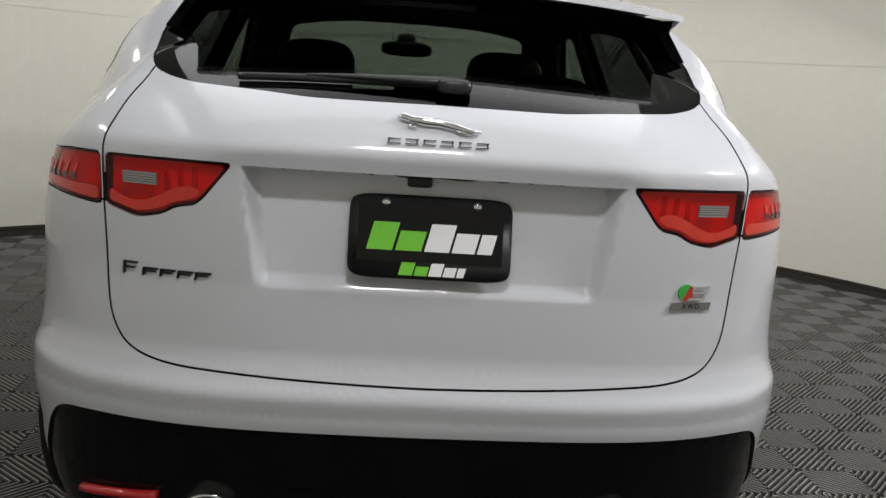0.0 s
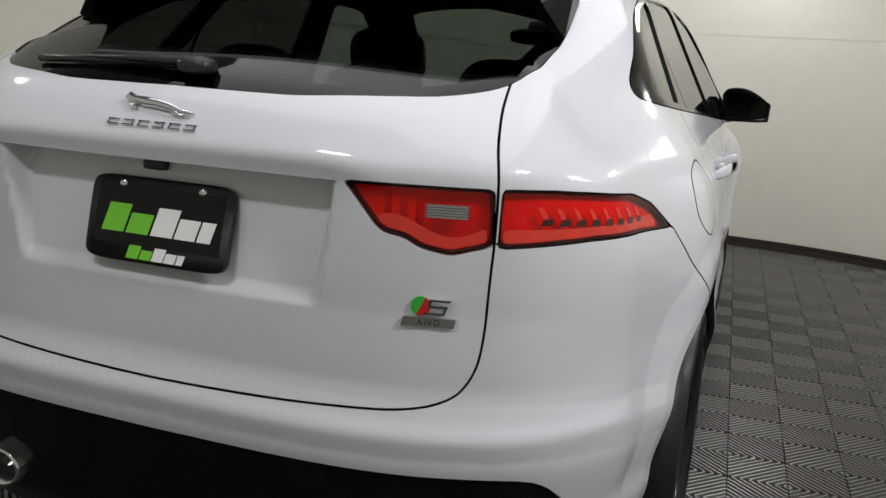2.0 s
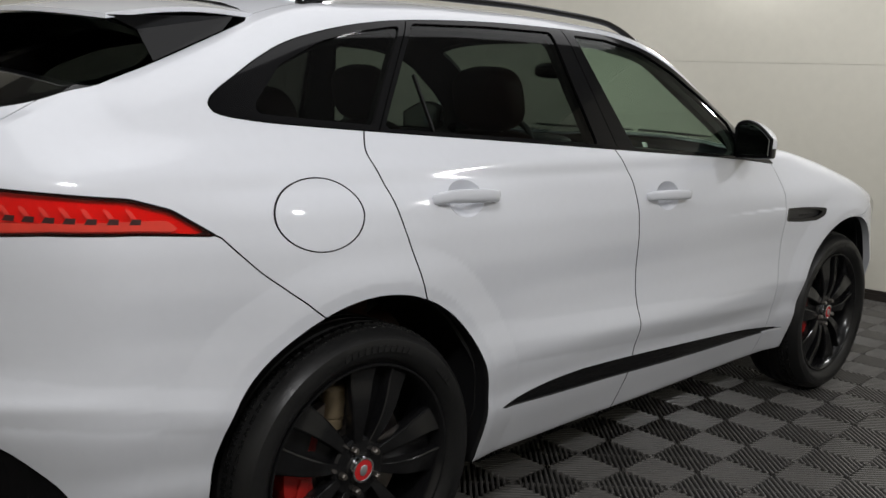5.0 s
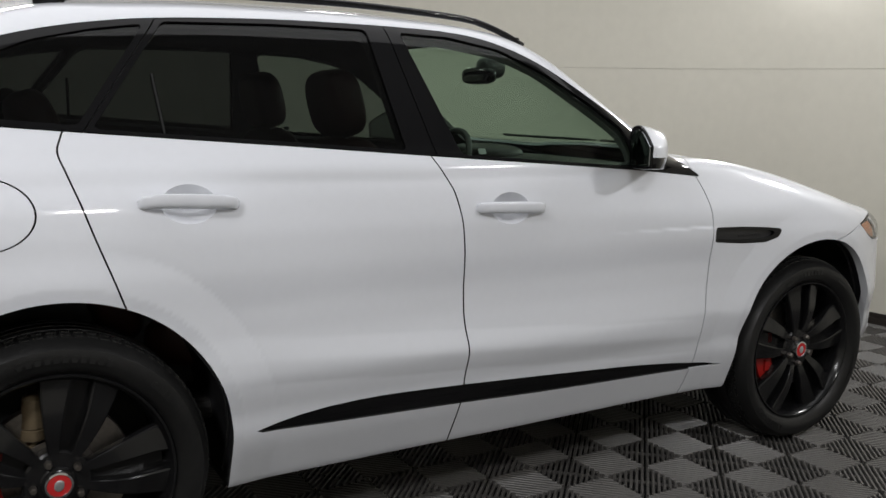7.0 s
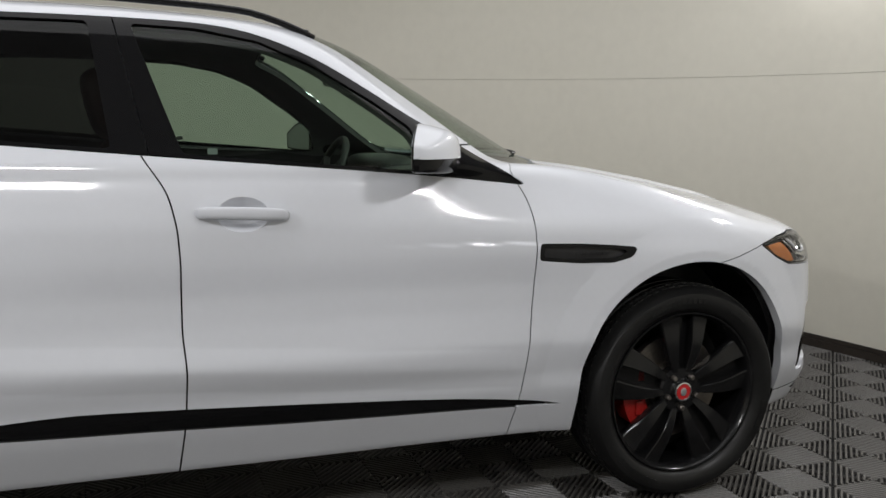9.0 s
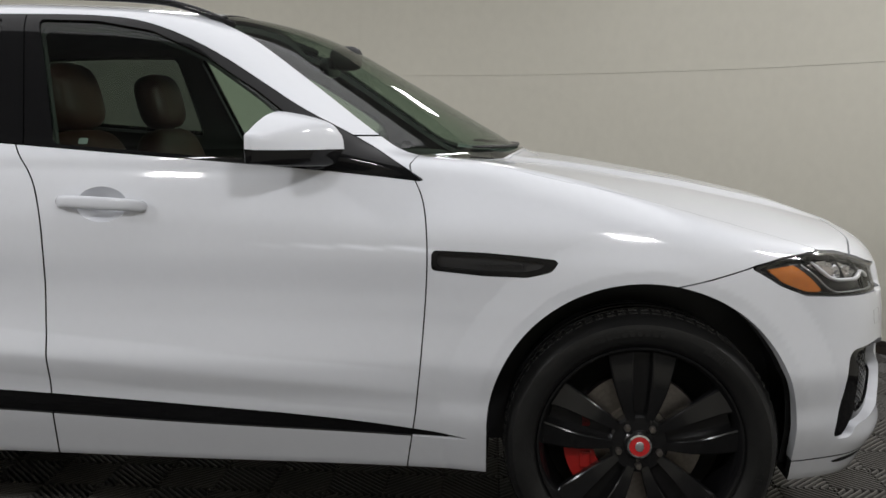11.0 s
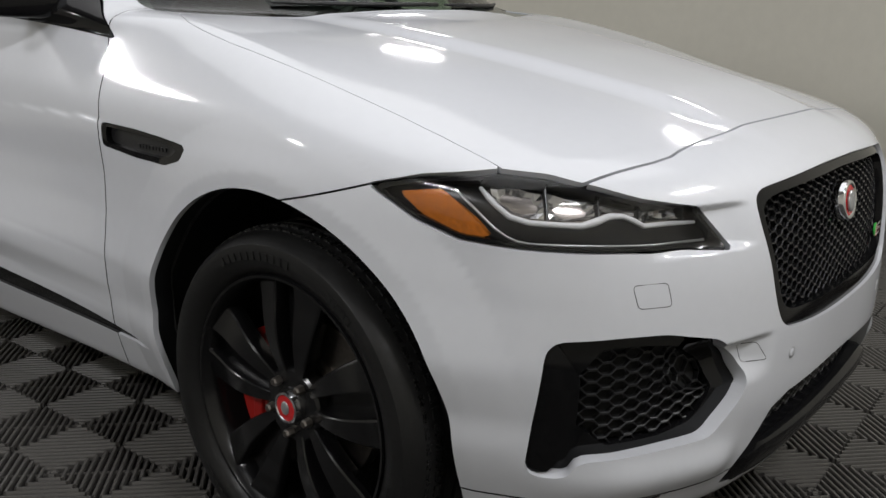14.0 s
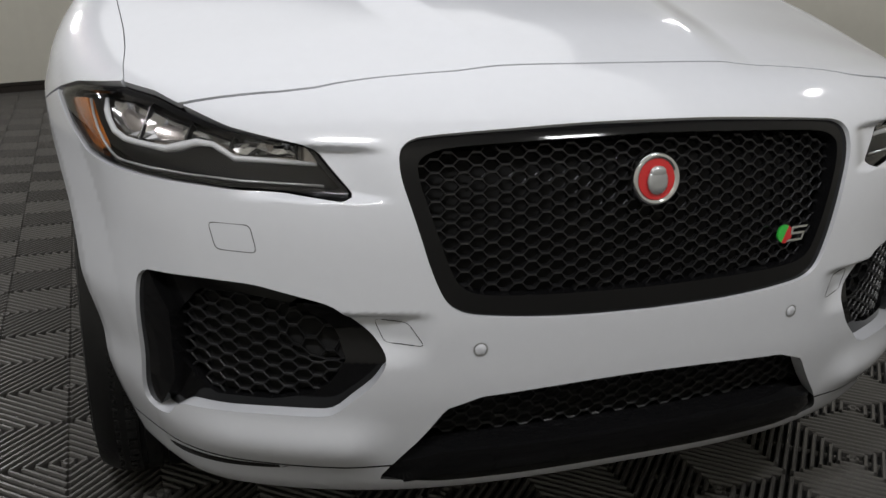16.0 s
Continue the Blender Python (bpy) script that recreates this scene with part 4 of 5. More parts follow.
def stripe_badge(place, parent, w=0.017):
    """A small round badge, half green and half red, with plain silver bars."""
    bm = bmesh.new()
    pts = ring(0, 0, w, w, 28)
    a = [q for q in pts if q[0] - 0.45 * q[1] <= 0.001]
    add_prism(bm, a, 0.004, place)
    g = part("badge_half", bm, GREEN_ENAMEL, parent, "green badge half")
    bm = bmesh.new()
    add_prism(bm, [q for q in pts if q[0] - 0.45 * q[1] >= -0.001], 0.004, place)
    part("badge_half", bm, RED_ENAMEL, parent, "red badge half")
    bm = bmesh.new()
    for x0, y0, x1, y1 in ((0.8, 0.55, 3.0, 0.78), (0.8, -0.12, 2.7, 0.12), (0.3, -0.85, 2.4, -0.62)):
        add_prism(bm, [(w * x0 - 0.002, w * y0), (w * x1 - 0.002, w * y0), (w * x1 + 0.002, w * y1), (w * x0 + 0.002, w * y1)], 0.005, place)
    add_prism(bm, [(w * 0.7, w * 0.1), (w * 1.0, w * 0.1), (w * 1.15, w * 0.6), (w * 0.85, w * 0.6)], 0.005, place)
    add_prism(bm, [(w * 2.2, w * -0.7), (w * 2.45, w * -0.7), (w * 2.7, w * 0.0), (w * 2.45, w * 0.0)], 0.005, place)
    part("badge_bar", bm, CHROME, parent, "plain chrome bars")


p, n = on_front(0.275, 0.706, -0.014)
stripe_badge(facing(p, n), grille_part, 0.0165)

# side air inlets
FIN = [(0.90, 0.62), (0.88, 0.665), (0.772, 0.66), (0.768, 0.41), (0.88, 0.40), (0.90, 0.41)]
fog_in_f = outline(FOG_IN, AY, AZ, 1)
for side in (1, -1):
    inner_fog, outer_fog = split(fog, fog_in_f)
    inlet = panel("air_inlet", outer_fog, GLOSS_BLACK, car, side, -0.03, 0.03, "gloss black air inlet surround")
    # black sheet behind the mesh, for the shade deep in the inlet
    panel("inlet_shade", inner_fog, DARK, inlet, side, -0.055, 0.0)
    panel("inlet_fin", split(fog, outline(FIN, AY, AZ, 1))[0], GLOSS_BLACK, inlet, side, -0.008, 0.03, "gloss black vertical fin")
    bm = honeycomb(inside(FOG_IN, 1), lambda y, z: near_front(y, z, -0.038), -0.80, -0.48, 0.455, 0.64, 0.047, 0.0125, 0.0042, 0.012)
    for v in bm.verts:
        v.co.y *= side
    part("honeycomb", bm, SATIN_BLACK, inlet, "black honeycomb mesh")
    # parking sensor and covers
    p, n = on_front(-0.30 * side, 0.562)
    bm = bmesh.new()
    m = facing(p, n)
    add_lathe(bm, [(0.001, 0.0015), (0.0085, 0.0015), (0.0095, 0.0005), (0.0095, -0.004)], (0, 0, 0), 20)
    for v in bm.verts:
        v.co = m @ Vector((v.co.x, v.co.z, v.co.y))
    sensor = part("parking_sensor", bm, PAINT, car, smooth=40)
    bm = bmesh.new()
    add_lathe(bm, [(0.0095, 0.0004), (0.0125, 0.0004), (0.0125, -0.003), (0.0095, -0.003)], (0, 0, 0), 20, True)
    for v in bm.verts:
        v.co = m @ Vector((v.co.x, v.co.z, v.co.y))
    part("sensor_ring", bm, SILVER, sensor)
    for pts in ([(0.699, 0.760), (0.640, 0.760), (0.632, 0.717), (0.690, 0.718)], [(0.462, 0.612), (0.412, 0.608), (0.388, 0.570), (0.446, 0.573)]):
        edge = corners(pts, 0.009)
        bm = bmesh.new()
        add_tube(bm, [on_front(-y * side, z, -0.0004)[0] for y, z in edge], 0.0009, 5, True)
        part("cover_seam", bm, LAMP_GREY, bumper_f, "thin seam of a square cover")

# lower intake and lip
# a black sheet stands in for the shaded depth of the intake
whole_panel("intake_shade", intake, DARK, bumper_f, -0.06, 0.0)
part("intake_mesh", honeycomb(inside(INTAKE, 1), lambda y, z: near_front(y, z, -0.04), -0.44, 0.44, 0.385, 0.49, 0.047, 0.0125, 0.004, 0.012), SATIN_BLACK, bumper_f, "black honeycomb mesh")
bm = bmesh.new()
rows = []
for j in range(41):
    y = -0.445 + 0.89 * j / 40
    p, n = on_front(y, 0.375)
    end = min(1.0, (0.445 - abs(y)) / 0.09)
    rows.append([bm.verts.new(p + Vector((dx - 0.03 * (1 - end) ** 2, 0, dz - 0.03 * (1 - end)))) for dx, dz in ((-0.10, 0.012), (-0.015, 0.008), (0.004, -0.002), (0.006, -0.02), (-0.012, -0.055), (-0.10, -0.085))])
for a, b in zip(rows, rows[1:]):
    for i in range(5):
        bm.faces.new((a[i], a[i + 1], b[i + 1], b[i]))
    bm.faces.new((a[5], a[0], b[0], b[5]))
bm.faces.new(rows[0])
bm.faces.new(rows[-1][::-1])
bmesh.ops.recalc_face_normals(bm, faces=bm.faces[:])
part("splitter", bm, GLOSS_BLACK, bumper_f, "gloss black lower lip", smooth=35)

# side vents
VENT_IN = [(0.862, 0.922), (0.99, 0.920), (1.09, 0.914), (1.165, 0.906), (1.14, 0.888), (1.09, 0.877), (0.99, 0.877), (0.862, 0.884)]
vent_s = split(vent_skin, outline(corners(VENT_IN, 0.008), AX, AZ, 0))
for side in (1, -1):
    vent = panel("side_vent", vent_s[1], GLOSS_BLACK, car, side, -0.001, 0.016, "gloss black side vent")
    panel("vent_floor", vent_s[0], SATIN_BLACK, vent, side, -0.016, 0.0)
    # a row of plain bars in place of raised letters
    for k in range(9):
        p, n = on_side(0.985 + 0.0135 * k, 0.8905 + 0.0004 * k, -0.013)
        bm = bmesh.new()
        add_box(bm, (0, 0, 0), (0.0085, 0.009, 0.003), 0.0, facing(p, n).to_3x3())
        for v in bm.verts:
            v.co = v.co + p
            v.co.y *= side
        part("raised_bar", bm, LAMP_GREY, vent, "plain dark grey bar")

# door mirrors
def mirror_form(inset, low):
    """Rows of points of half a mirror housing, from its inner end outwards; its upper half, or the lower one."""
    rows = []
    for i in range(25):
        t = 1 - (1 - i / 24) ** 1.6
        end = (1 - t ** 5) ** 0.5
        y = -0.862 - inset - (0.208 - 2 * inset) * t
        tall = -0.050 * (1 - 0.15 * t) if low else 0.076 + 0.033 * math.sin(math.pi * min(1, 0.12 + 0.95 * t)) - 0.02 * t
        back = 0.455 - 0.088 * t + inset
        deep = (0.134 - 2 * inset) * (1 - 0.42 * t * t) * (0.25 + 0.75 * end)
        start = min(1.0, 0.80 + 2.5 * t)
        row = []
        for k in range(15):
            u = 1 - (1 - k / 14) ** 1.5
            fall = (1 - u ** 14) ** 0.5 * (1 if low else 1 - 0.30 * u ** 1.5)
            row.append(Vector((back + deep * u, y, 1.203 + tall * start * ((0.8 if low else 0.62) + (0.2 if low else 0.38) * end) * fall)))
        rows.append(row)
    return rows


def mirror_mesh(rows, base, side):
    bm = bmesh.new()
    vs = [[bm.verts.new((p.x, p.y * side, p.z)) for p in r] for r in rows]
    low = [[bm.verts.new((p.x, p.y * side, base)) for p in (r[0], r[-1])] for r in rows]
    for a, b in zip(vs, vs[1:]):
        for k in range(14):
            bm.faces.new((a[k], a[k + 1], b[k + 1], b[k]))
    for (a, b), (c, d), r, q in zip(low, low[1:], vs, vs[1:]):
        bm.faces.new((a, r[0], q[0], c))
        bm.faces.new((b, d, q[-1], r[-1]))
        bm.faces.new((a, c, d, b))
    bm.faces.new([low[0][0]] + vs[0] + [low[0][1]])
    bm.faces.new([low[-1][0]] + vs[-1] + [low[-1][1]])
    bmesh.ops.remove_doubles(bm, verts=bm.verts[:], dist=0.0004)
    bmesh.ops.recalc_face_normals(bm, faces=bm.faces[:])
    return bm


for side in (1, -1):
    cap_rows, low_rows = mirror_form(0.0, False), mirror_form(0.003, True)
    mirror = part("door_mirror", mirror_mesh(cap_rows, 1.204, side), PAINT, car, "white door mirror with black base", smooth=38)
    bm = mirror_mesh(low_rows, 1.201, side)
    add_tube(bm, [(0.505, side * -0.905, 1.170), (0.52, side * -0.87, 1.168), (0.545, side * -0.835, 1.166)], [0.022, 0.024, 0.030], 12)
    part("mirror_base", bm, GLOSS_BLACK, mirror, "gloss black mirror base", smooth=40)
    # the bezel and the glass stand in the open rear face
    rim = [r[0] for r in cap_rows] + [r[0] for r in low_rows[::-1]]
    mid = sum(rim, Vector()) / len(rim)
    out = Vector((-0.208, 0.088, 0)).normalized()
    for name, mat, size, lift, label in (("mirror_bezel", GLOSS_BLACK, 1.0, 0.006, "gloss black mirror bezel"), ("mirror_glass", MIRROR, 0.86, 0.0085, "mirror glass")):
        bm = bmesh.new()
        a = [bm.verts.new(mid + (p - mid) * size + out * 0.001) for p in rim]
        b = [bm.verts.new(mid + (p - mid) * (size - 0.03) + out * lift) for p in rim]
        for i in range(len(a)):
            k = (i + 1) % len(a)
            bm.faces.new((a[i], a[k], b[k], b[i]))
        bm.faces.new(b)
        bmesh.ops.remove_doubles(bm, verts=bm.verts[:], dist=0.0003)
        for v in bm.verts:
            v.co.y *= side
        bmesh.ops.recalc_face_normals(bm, faces=bm.faces[:])
        part(name, bm, mat, mirror, label)

# wipers in the cowl
for y0 in (0.55, 0.02):
    bm = bmesh.new()
    pts = [on_top(1.065 - 0.25 * (abs(y) / 0.62) ** 2.2, y, 0.004)[0] for y in (y0 - 0.055 * j for j in range(10))]
    add_tube(bm, pts, [0.006] * 8 + [0.005, 0.003], 8)
    part("wiper", bm, SATIN_BLACK, car, "black windscreen wiper", smooth=50)

# ---- rear end ----
for side in (1, -1):
    lamp_i = panel("tail_light", lamp_in, LENS_RED, car, side, -0.001, 0.0, "red tail light on the tailgate")
    lamp_o = panel("tail_light", lamp_out, LENS_RED, car, side, -0.001, 0.0, "red tail light on the rear corner")
    for lamp_p, patch, f in ((lamp_i, lamp_in, both(outline(corners(LAMP_IN, 0.012), AY, AZ, 0), BEHIND(-2.0))), (lamp_o, lamp_out, both(outline(corners(LAMP_OUT, 0.012), AB, AZ, 0), BEHIND(-1.5)))):
        core, edge = split(patch, grow(f, -0.0055))
        panel("lamp_back", core, LAMP_PALE, lamp_p, side, -0.016, 0.0, "pale lamp back")
        panel("lamp_bezel", edge, GLOSS_BLACK, lamp_p, side, -0.0025, 0.02, "black lamp edge")
        if patch is lamp_in:
            low = both(grow(f, -0.011), lambda p: p[:, 2] - 1.070 + 0.018 * np.cos((np.abs(p[:, 1]) - 0.588) * 30), lambda p: 0.43 - np.abs(p[:, 1]))
        else:
            low = both(grow(f, -0.009), lambda p: p[:, 2] - 1.071, lambda p: AB(p) - 1.235 - 1.6 * (1.071 - p[:, 2]))
        panel("light_guide", split(patch, low)[0], GUIDE, lamp_p, side, 0.0004, 0.002, "pale orange light guide band")
    # clear reversing lamp
    c, n = on_rear(-0.580, 1.098, 0.0)
    m = facing(c, n)
    bm = bmesh.new()
    add_prism(bm, [(-0.038, -0.012), (0.038, -0.012), (0.038, 0.0125), (-0.038, 0.0125)], 0.0015, m)
    for v in bm.verts:
        v.co.y *= side
    part("reversing_light", bm, REVERSING, lamp_i, "clear ribbed reversing lens")
    for k in range(5):
        bm = bmesh.new()
        add_box(bm, (0, -0.0098 + 0.0049 * k, 0.002), (0.072, 0.0026, 0.003))
        for v in bm.verts:
            v.co = m @ v.co
            v.co.y *= side
        part("lens_rib", bm, SILVER, lamp_i)
    # row of small light chambers in the corner lamp, each a dark tooth below a bright slanted streak
    for k in range(8):
        u = 0.775 + 0.054 * k
        p = meet(np.array([[u - 2.35, -0.05, 1.086 - 0.002 * k]]), np.array([[-0.7071, -0.7071, 0.0]]))
        n = slope(p)[0]
        m = facing(Vector(p[0] + 0.0002 * n), Vector(n))
        for name, mat, pts in (("chamber_edge", TOOTH, [(-0.013, -0.008), (0.011, -0.009), (0.013, 0.003), (-0.006, 0.004)]),
                               ("light_chamber", STREAK, [(-0.008, 0.005), (0.004, 0.0045), (-0.008, 0.022), (-0.017, 0.026), (-0.020, 0.024)])):
            bm = bmesh.new()
            add_prism(bm, pts, 0.0007, m)
            for v in bm.verts:
                v.co.y *= side
            if side < 0:
                bmesh.ops.reverse_faces(bm, faces=bm.faces[:])
            part(name, bm, mat, lamp_o)
    for k in range(3):
        p, nn = on_rear(-0.475 - 0.028 * k, 1.10 - 0.005 * k, -0.02)
        m = facing(p, nn)
        bm = bmesh.new()
        add_box(bm, (0, 0, 0), (0.014, 0.05, 0.012), 0.003)
        for v in bm.verts:
            v.co = m @ v.co
            v.co.y *= side
        part("lamp_cell", bm, RED_ENAMEL, lamp_i, "red lamp cell", smooth=40)

# plate with plain printed shapes
pc = Vector((-2.372, 0.003, 1.012))
pn = Vector((-1, 0, 0.24)).normalized()
m = facing(pc, pn)
bm = bmesh.new()
add_prism(bm, ring(0, 0, 0.164, 0.084, 48, 9), 0.012, m @ pose(0, 0, -0.002))
plate_ob = part("number_plate", bm, SATIN_BLACK, car, "black dealer plate with plain green and white shapes", smooth=40)
bm = bmesh.new()
add_prism(bm, [(-0.146, -0.050), (0.146, -0.050), (0.146, 0.066), (-0.146, 0.066)], 0.0015, m @ pose(0, 0, 0.010))
part("plate_face", bm, GLOSS_BLACK, plate_ob)


def slanted(bm, x0, y0, w, h, place, lean=0.25):
    add_prism(bm, [(x0, y0), (x0 + w, y0), (x0 + w + lean * h, y0 + h), (x0 + lean * h, y0 + h)], 0.0012, place)


front_m = m @ pose(0, 0, 0.0118)
for colour, bars in ((GREEN_PRINT, ((-0.128, -0.028, 0.052, 0.056), (-0.070, -0.028, 0.052, 0.040), (-0.062, -0.077, 0.028, 0.026), (-0.031, -0.077, 0.026, 0.019))),
                     (WHITE_PRINT, ((-0.012, -0.028, 0.050, 0.056), (0.043, -0.028, 0.046, 0.040), (0.094, -0.028, 0.030, 0.040), (-0.002, -0.077, 0.026, 0.026), (0.027, -0.077, 0.024, 0.019), (0.054, -0.077, 0.015, 0.019)))):
    for b in bars:
        bm = bmesh.new()
        slanted(bm, *b, front_m)
        part("printed_bar", bm, colour, plate_ob, "green printed bar" if colour is GREEN_PRINT else "white printed bar")
for x in (-0.092, 0.092):
    bm = bmesh.new()
    add_lathe(bm, [(0.001, 0.004), (0.006, 0.0035), (0.009, 0.0)], (0, 0, 0), 16)
    for v in bm.verts:
        v.co = m @ pose(x, 0.068, 0.0105) @ Vector((v.co.x, v.co.z, v.co.y))
    part("screw", bm, CHROME, plate_ob, "domed screw head", smooth=40)

# badges as plain chrome shapes
p, n = on_rear(0.0, 1.236, 0.001)
m = facing(p, n)
bm = bmesh.new()
add_tube(bm, [m @ Vector(q) for q in ((-0.082, 0.012, 0.004), (-0.07, 0.014, 0.006), (-0.055, 0.008, 0.006), (-0.03, 0.004, 0.007), (0.0, 0.002, 0.007), (0.03, -0.004, 0.006), (0.055, -0.010, 0.005), (0.082, -0.012, 0.003))],
         [0.003, 0.009, 0.008, 0.010, 0.009, 0.0085, 0.005, 0.002], 10)
add_tube(bm, [m @ Vector(q) for q in ((-0.05, 0.002, 0.005), (-0.06, -0.008, 0.005), (-0.045, -0.012, 0.004))], [0.004, 0.004, 0.002], 8)
add_tube(bm, [m @ Vector(q) for q in ((0.03, -0.006, 0.005), (0.04, -0.016, 0.005), (0.075, -0.020, 0.003))], [0.005, 0.004, 0.002], 8)
part("chrome_figure", bm, CHROME, tail, "plain chrome ornament", smooth=60)
for k in range(6):
    p, n = on_rear(0.088 - 0.0345 * k - 0.0, 1.203, 0.001)
    mm = facing(p, n)
    bm = bmesh.new()
    add_prism(bm, [(-0.014, -0.0012), (0.012, -0.0012), (0.014, 0.0012), (-0.012, 0.0012)], 0.004, mm @ pose(0, -0.0055, 0))
    add_prism(bm, [(-0.012, -0.0012), (0.013, -0.0012), (0.014, 0.0012), (-0.011, 0.0012)], 0.004, mm @ pose(0, 0.0045, 0))
    add_prism(bm, [(-0.0014, -0.006), (0.0014, -0.006), (0.0024, 0.006), (-0.0006, 0.006)], 0.004, mm @ pose(0.010 if k % 2 else -0.010, 0, 0))
    part("badge_bar", bm, CHROME, tail, "plain chrome bars")
for k in range(5):
    y = 0.600 - 0.036 * k - (0.006 if k else 0.0)
    tall = 0.013 if k == 0 else 0.008
    p, n = on_rear(y, 0.910 + (0.004 if k == 0 else 0.0), 0.001)
    mm = facing(p, n)
    bm = bmesh.new()
    add_prism(bm, [(-0.017, tall - 0.004), (0.016, tall - 0.004), (0.018, tall), (-0.015, tall)], 0.004, mm)
    add_prism(bm, [(-0.016, -0.001), (0.010, -0.001), (0.011, 0.002), (-0.015, 0.002)], 0.004, mm)
    add_prism(bm, [(-0.018, -tall), (-0.013, -tall), (-0.010, tall), (-0.015, tall)], 0.004, mm)
    part("badge_bar", bm, LAMP_GREY, tail, "plain dark bars")
p, n = on_rear(-0.541, 0.924, 0.001)
stripe_badge(facing(p, n), tail, 0.018)
p, n = on_rear(-0.555, 0.894, 0.001)
mm = facing(p, n)
bm = bmesh.new()
add_prism(bm, [(-0.050, -0.008), (0.046, -0.008), (0.050, 0.008), (-0.046, 0.008)], 0.004, mm)
awd = part("name_strip", bm, DARK_CHROME, car, "chrome strip with dark letters")
text = bpy.data.curves.new("letters", "FONT")
text.body, text.size, text.align_x, text.align_y, text.extrude, text.space_character = "AWD", 0.0155, "CENTER", "CENTER", 0.0004, 1.25
letters = new("letters_form", text)
letters.matrix_world = mm @ pose(0, 0, 0.0045)
bpy.context.view_layer.update()
flat = bpy.data.meshes.new_from_object(letters.evaluated_get(bpy.context.evaluated_depsgraph_get()))
flat.transform(mm @ pose(0, 0, 0.0045))
bpy.data.objects.remove(letters)
flat.materials.clear()
flat.materials.append(GLOSS_BLACK)
ob = new("letters", flat)
ob.parent = awd

# rear wiper
bm = bmesh.new()
blade = [on_top(-2.300 + 0.045 * (y / 0.42) ** 2 + 0.016, y, 0.007)[0] for y in np.linspace(0.0, 0.41, 14)]
add_tube(bm, blade, 0.008, 8)
wiper = part("rear_wiper", bm, SATIN_BLACK, car, "black rear wiper", smooth=50)
bm = bmesh.new()
arm = [on_top(-2.296 + 0.045 * (y / 0.42) ** 2 + 0.016, y, 0.012)[0] for y in np.linspace(-0.045, 0.27, 12)]
add_tube(bm, arm, [0.026, 0.028, 0.027, 0.025, 0.023, 0.020, 0.018, 0.016, 0.014, 0.012, 0.010, 0.008], 12, False, 0.45)
part("wiper_arm", bm, SATIN_BLACK, wiper, smooth=50)
bm = bmesh.new()
add_blob(bm, on_top(-2.295, -0.03, 0.014)[0], (0.030, 0.036, 0.016), 3.2)
part("wiper_cap", bm, SATIN_BLACK, wiper, smooth=50)
# camera bump under the lip
bm = bmesh.new()
add_box(bm, on_rear(0.03, 1.122, 0.004)[0], (0.03, 0.05, 0.022), 0.006)
part("reversing_camera", bm, SATIN_BLACK, tail, smooth=40)

# roof spoiler
bm = bmesh.new()
top_rows, low_rows = [], []
for j in range(41):
    y = -0.625 + 1.25 * j / 40
    e = abs(y) / 0.625
    a, _ = on_top(-1.565, y * 0.95, 0.004)
    b, _ = on_top(-1.66, y * 0.97, 0.0)
    te = Vector((-2.03 + 0.075 * e ** 2.5, y * 0.965, 1.545 - 0.028 * e ** 2))
    pts = []
    for i in range(9):
        t = i / 8
        z0 = a.z * (1 - t) + te.z * t + 0.016 * math.sin(math.pi * t)
        pts.append(Vector((a.x * (1 - t) + te.x * t, a.y * (1 - t) + te.y * t, z0)))
    top_rows.append([bm.verts.new(q) for q in pts])
for a, b in zip(top_rows, top_rows[1:]):
    for i in range(8):
        bm.faces.new((a[i], b[i], b[i + 1], a[i + 1]))
ext = bmesh.ops.extrude_face_region(bm, geom=bm.faces[:])
for v in ext["geom"]:
    if isinstance(v, bmesh.types.BMVert):
        v.co.z -= 0.012
bmesh.ops.recalc_face_normals(bm, faces=bm.faces[:])
spoiler = part("spoiler", bm, PAINT, car, "white roof spoiler with black underside", smooth=35)
bm = bmesh.new()
rows = []
for j in range(31):
    y = -0.60 + 1.2 * j / 30
    e = abs(y) / 0.625
    te = Vector((-2.015 + 0.075 * e ** 2.5, y * 0.965, 1.529 - 0.028 * e ** 2))
    g, _ = on_top(-1.80, y, 0.002)
    mid = Vector(((te.x * 0.45 + g.x * 0.55), y, te.z * 0.62 + g.z * 0.38))
    rows.append([bm.verts.new(q) for q in (te, mid, g, g + Vector((0.14, 0, 0.03)), te + Vector((0.3, 0, 0.01)))])
for a, b in zip(rows, rows[1:]):
    for i in range(4):
        bm.faces.new((a[i], b[i], b[i + 1], a[i + 1]))
bmesh.ops.recalc_face_normals(bm, faces=bm.faces[:])
part("spoiler_underside", bm, GLOSS_BLACK, spoiler, "gloss black spoiler underside", smooth=40)
for side in (1, -1):
    bm = bmesh.new()
    pts = [(-1.672, -0.632, 1.498), (-1.862, -0.648, 1.414), (-1.876, -0.594, 1.486), (-1.952, -0.604, 1.514), (-1.63, -0.610, 1.535)]
    a = [bm.verts.new((x, y * side, z)) for x, y, z in pts]
    b = [bm.verts.new((x + 0.01, (y + 0.022) * side, z - 0.006)) for x, y, z in pts]
    bm.faces.new(a)
    bm.faces.new(b[::-1])
    for i in range(5):
        bm.faces.new((a[i], b[i], b[(i + 1) % 5], a[(i + 1) % 5]))
    bmesh.ops.recalc_face_normals(bm, faces=bm.faces[:])
    part("spoiler_fin", bm, GLOSS_BLACK, spoiler, "gloss black side fin")

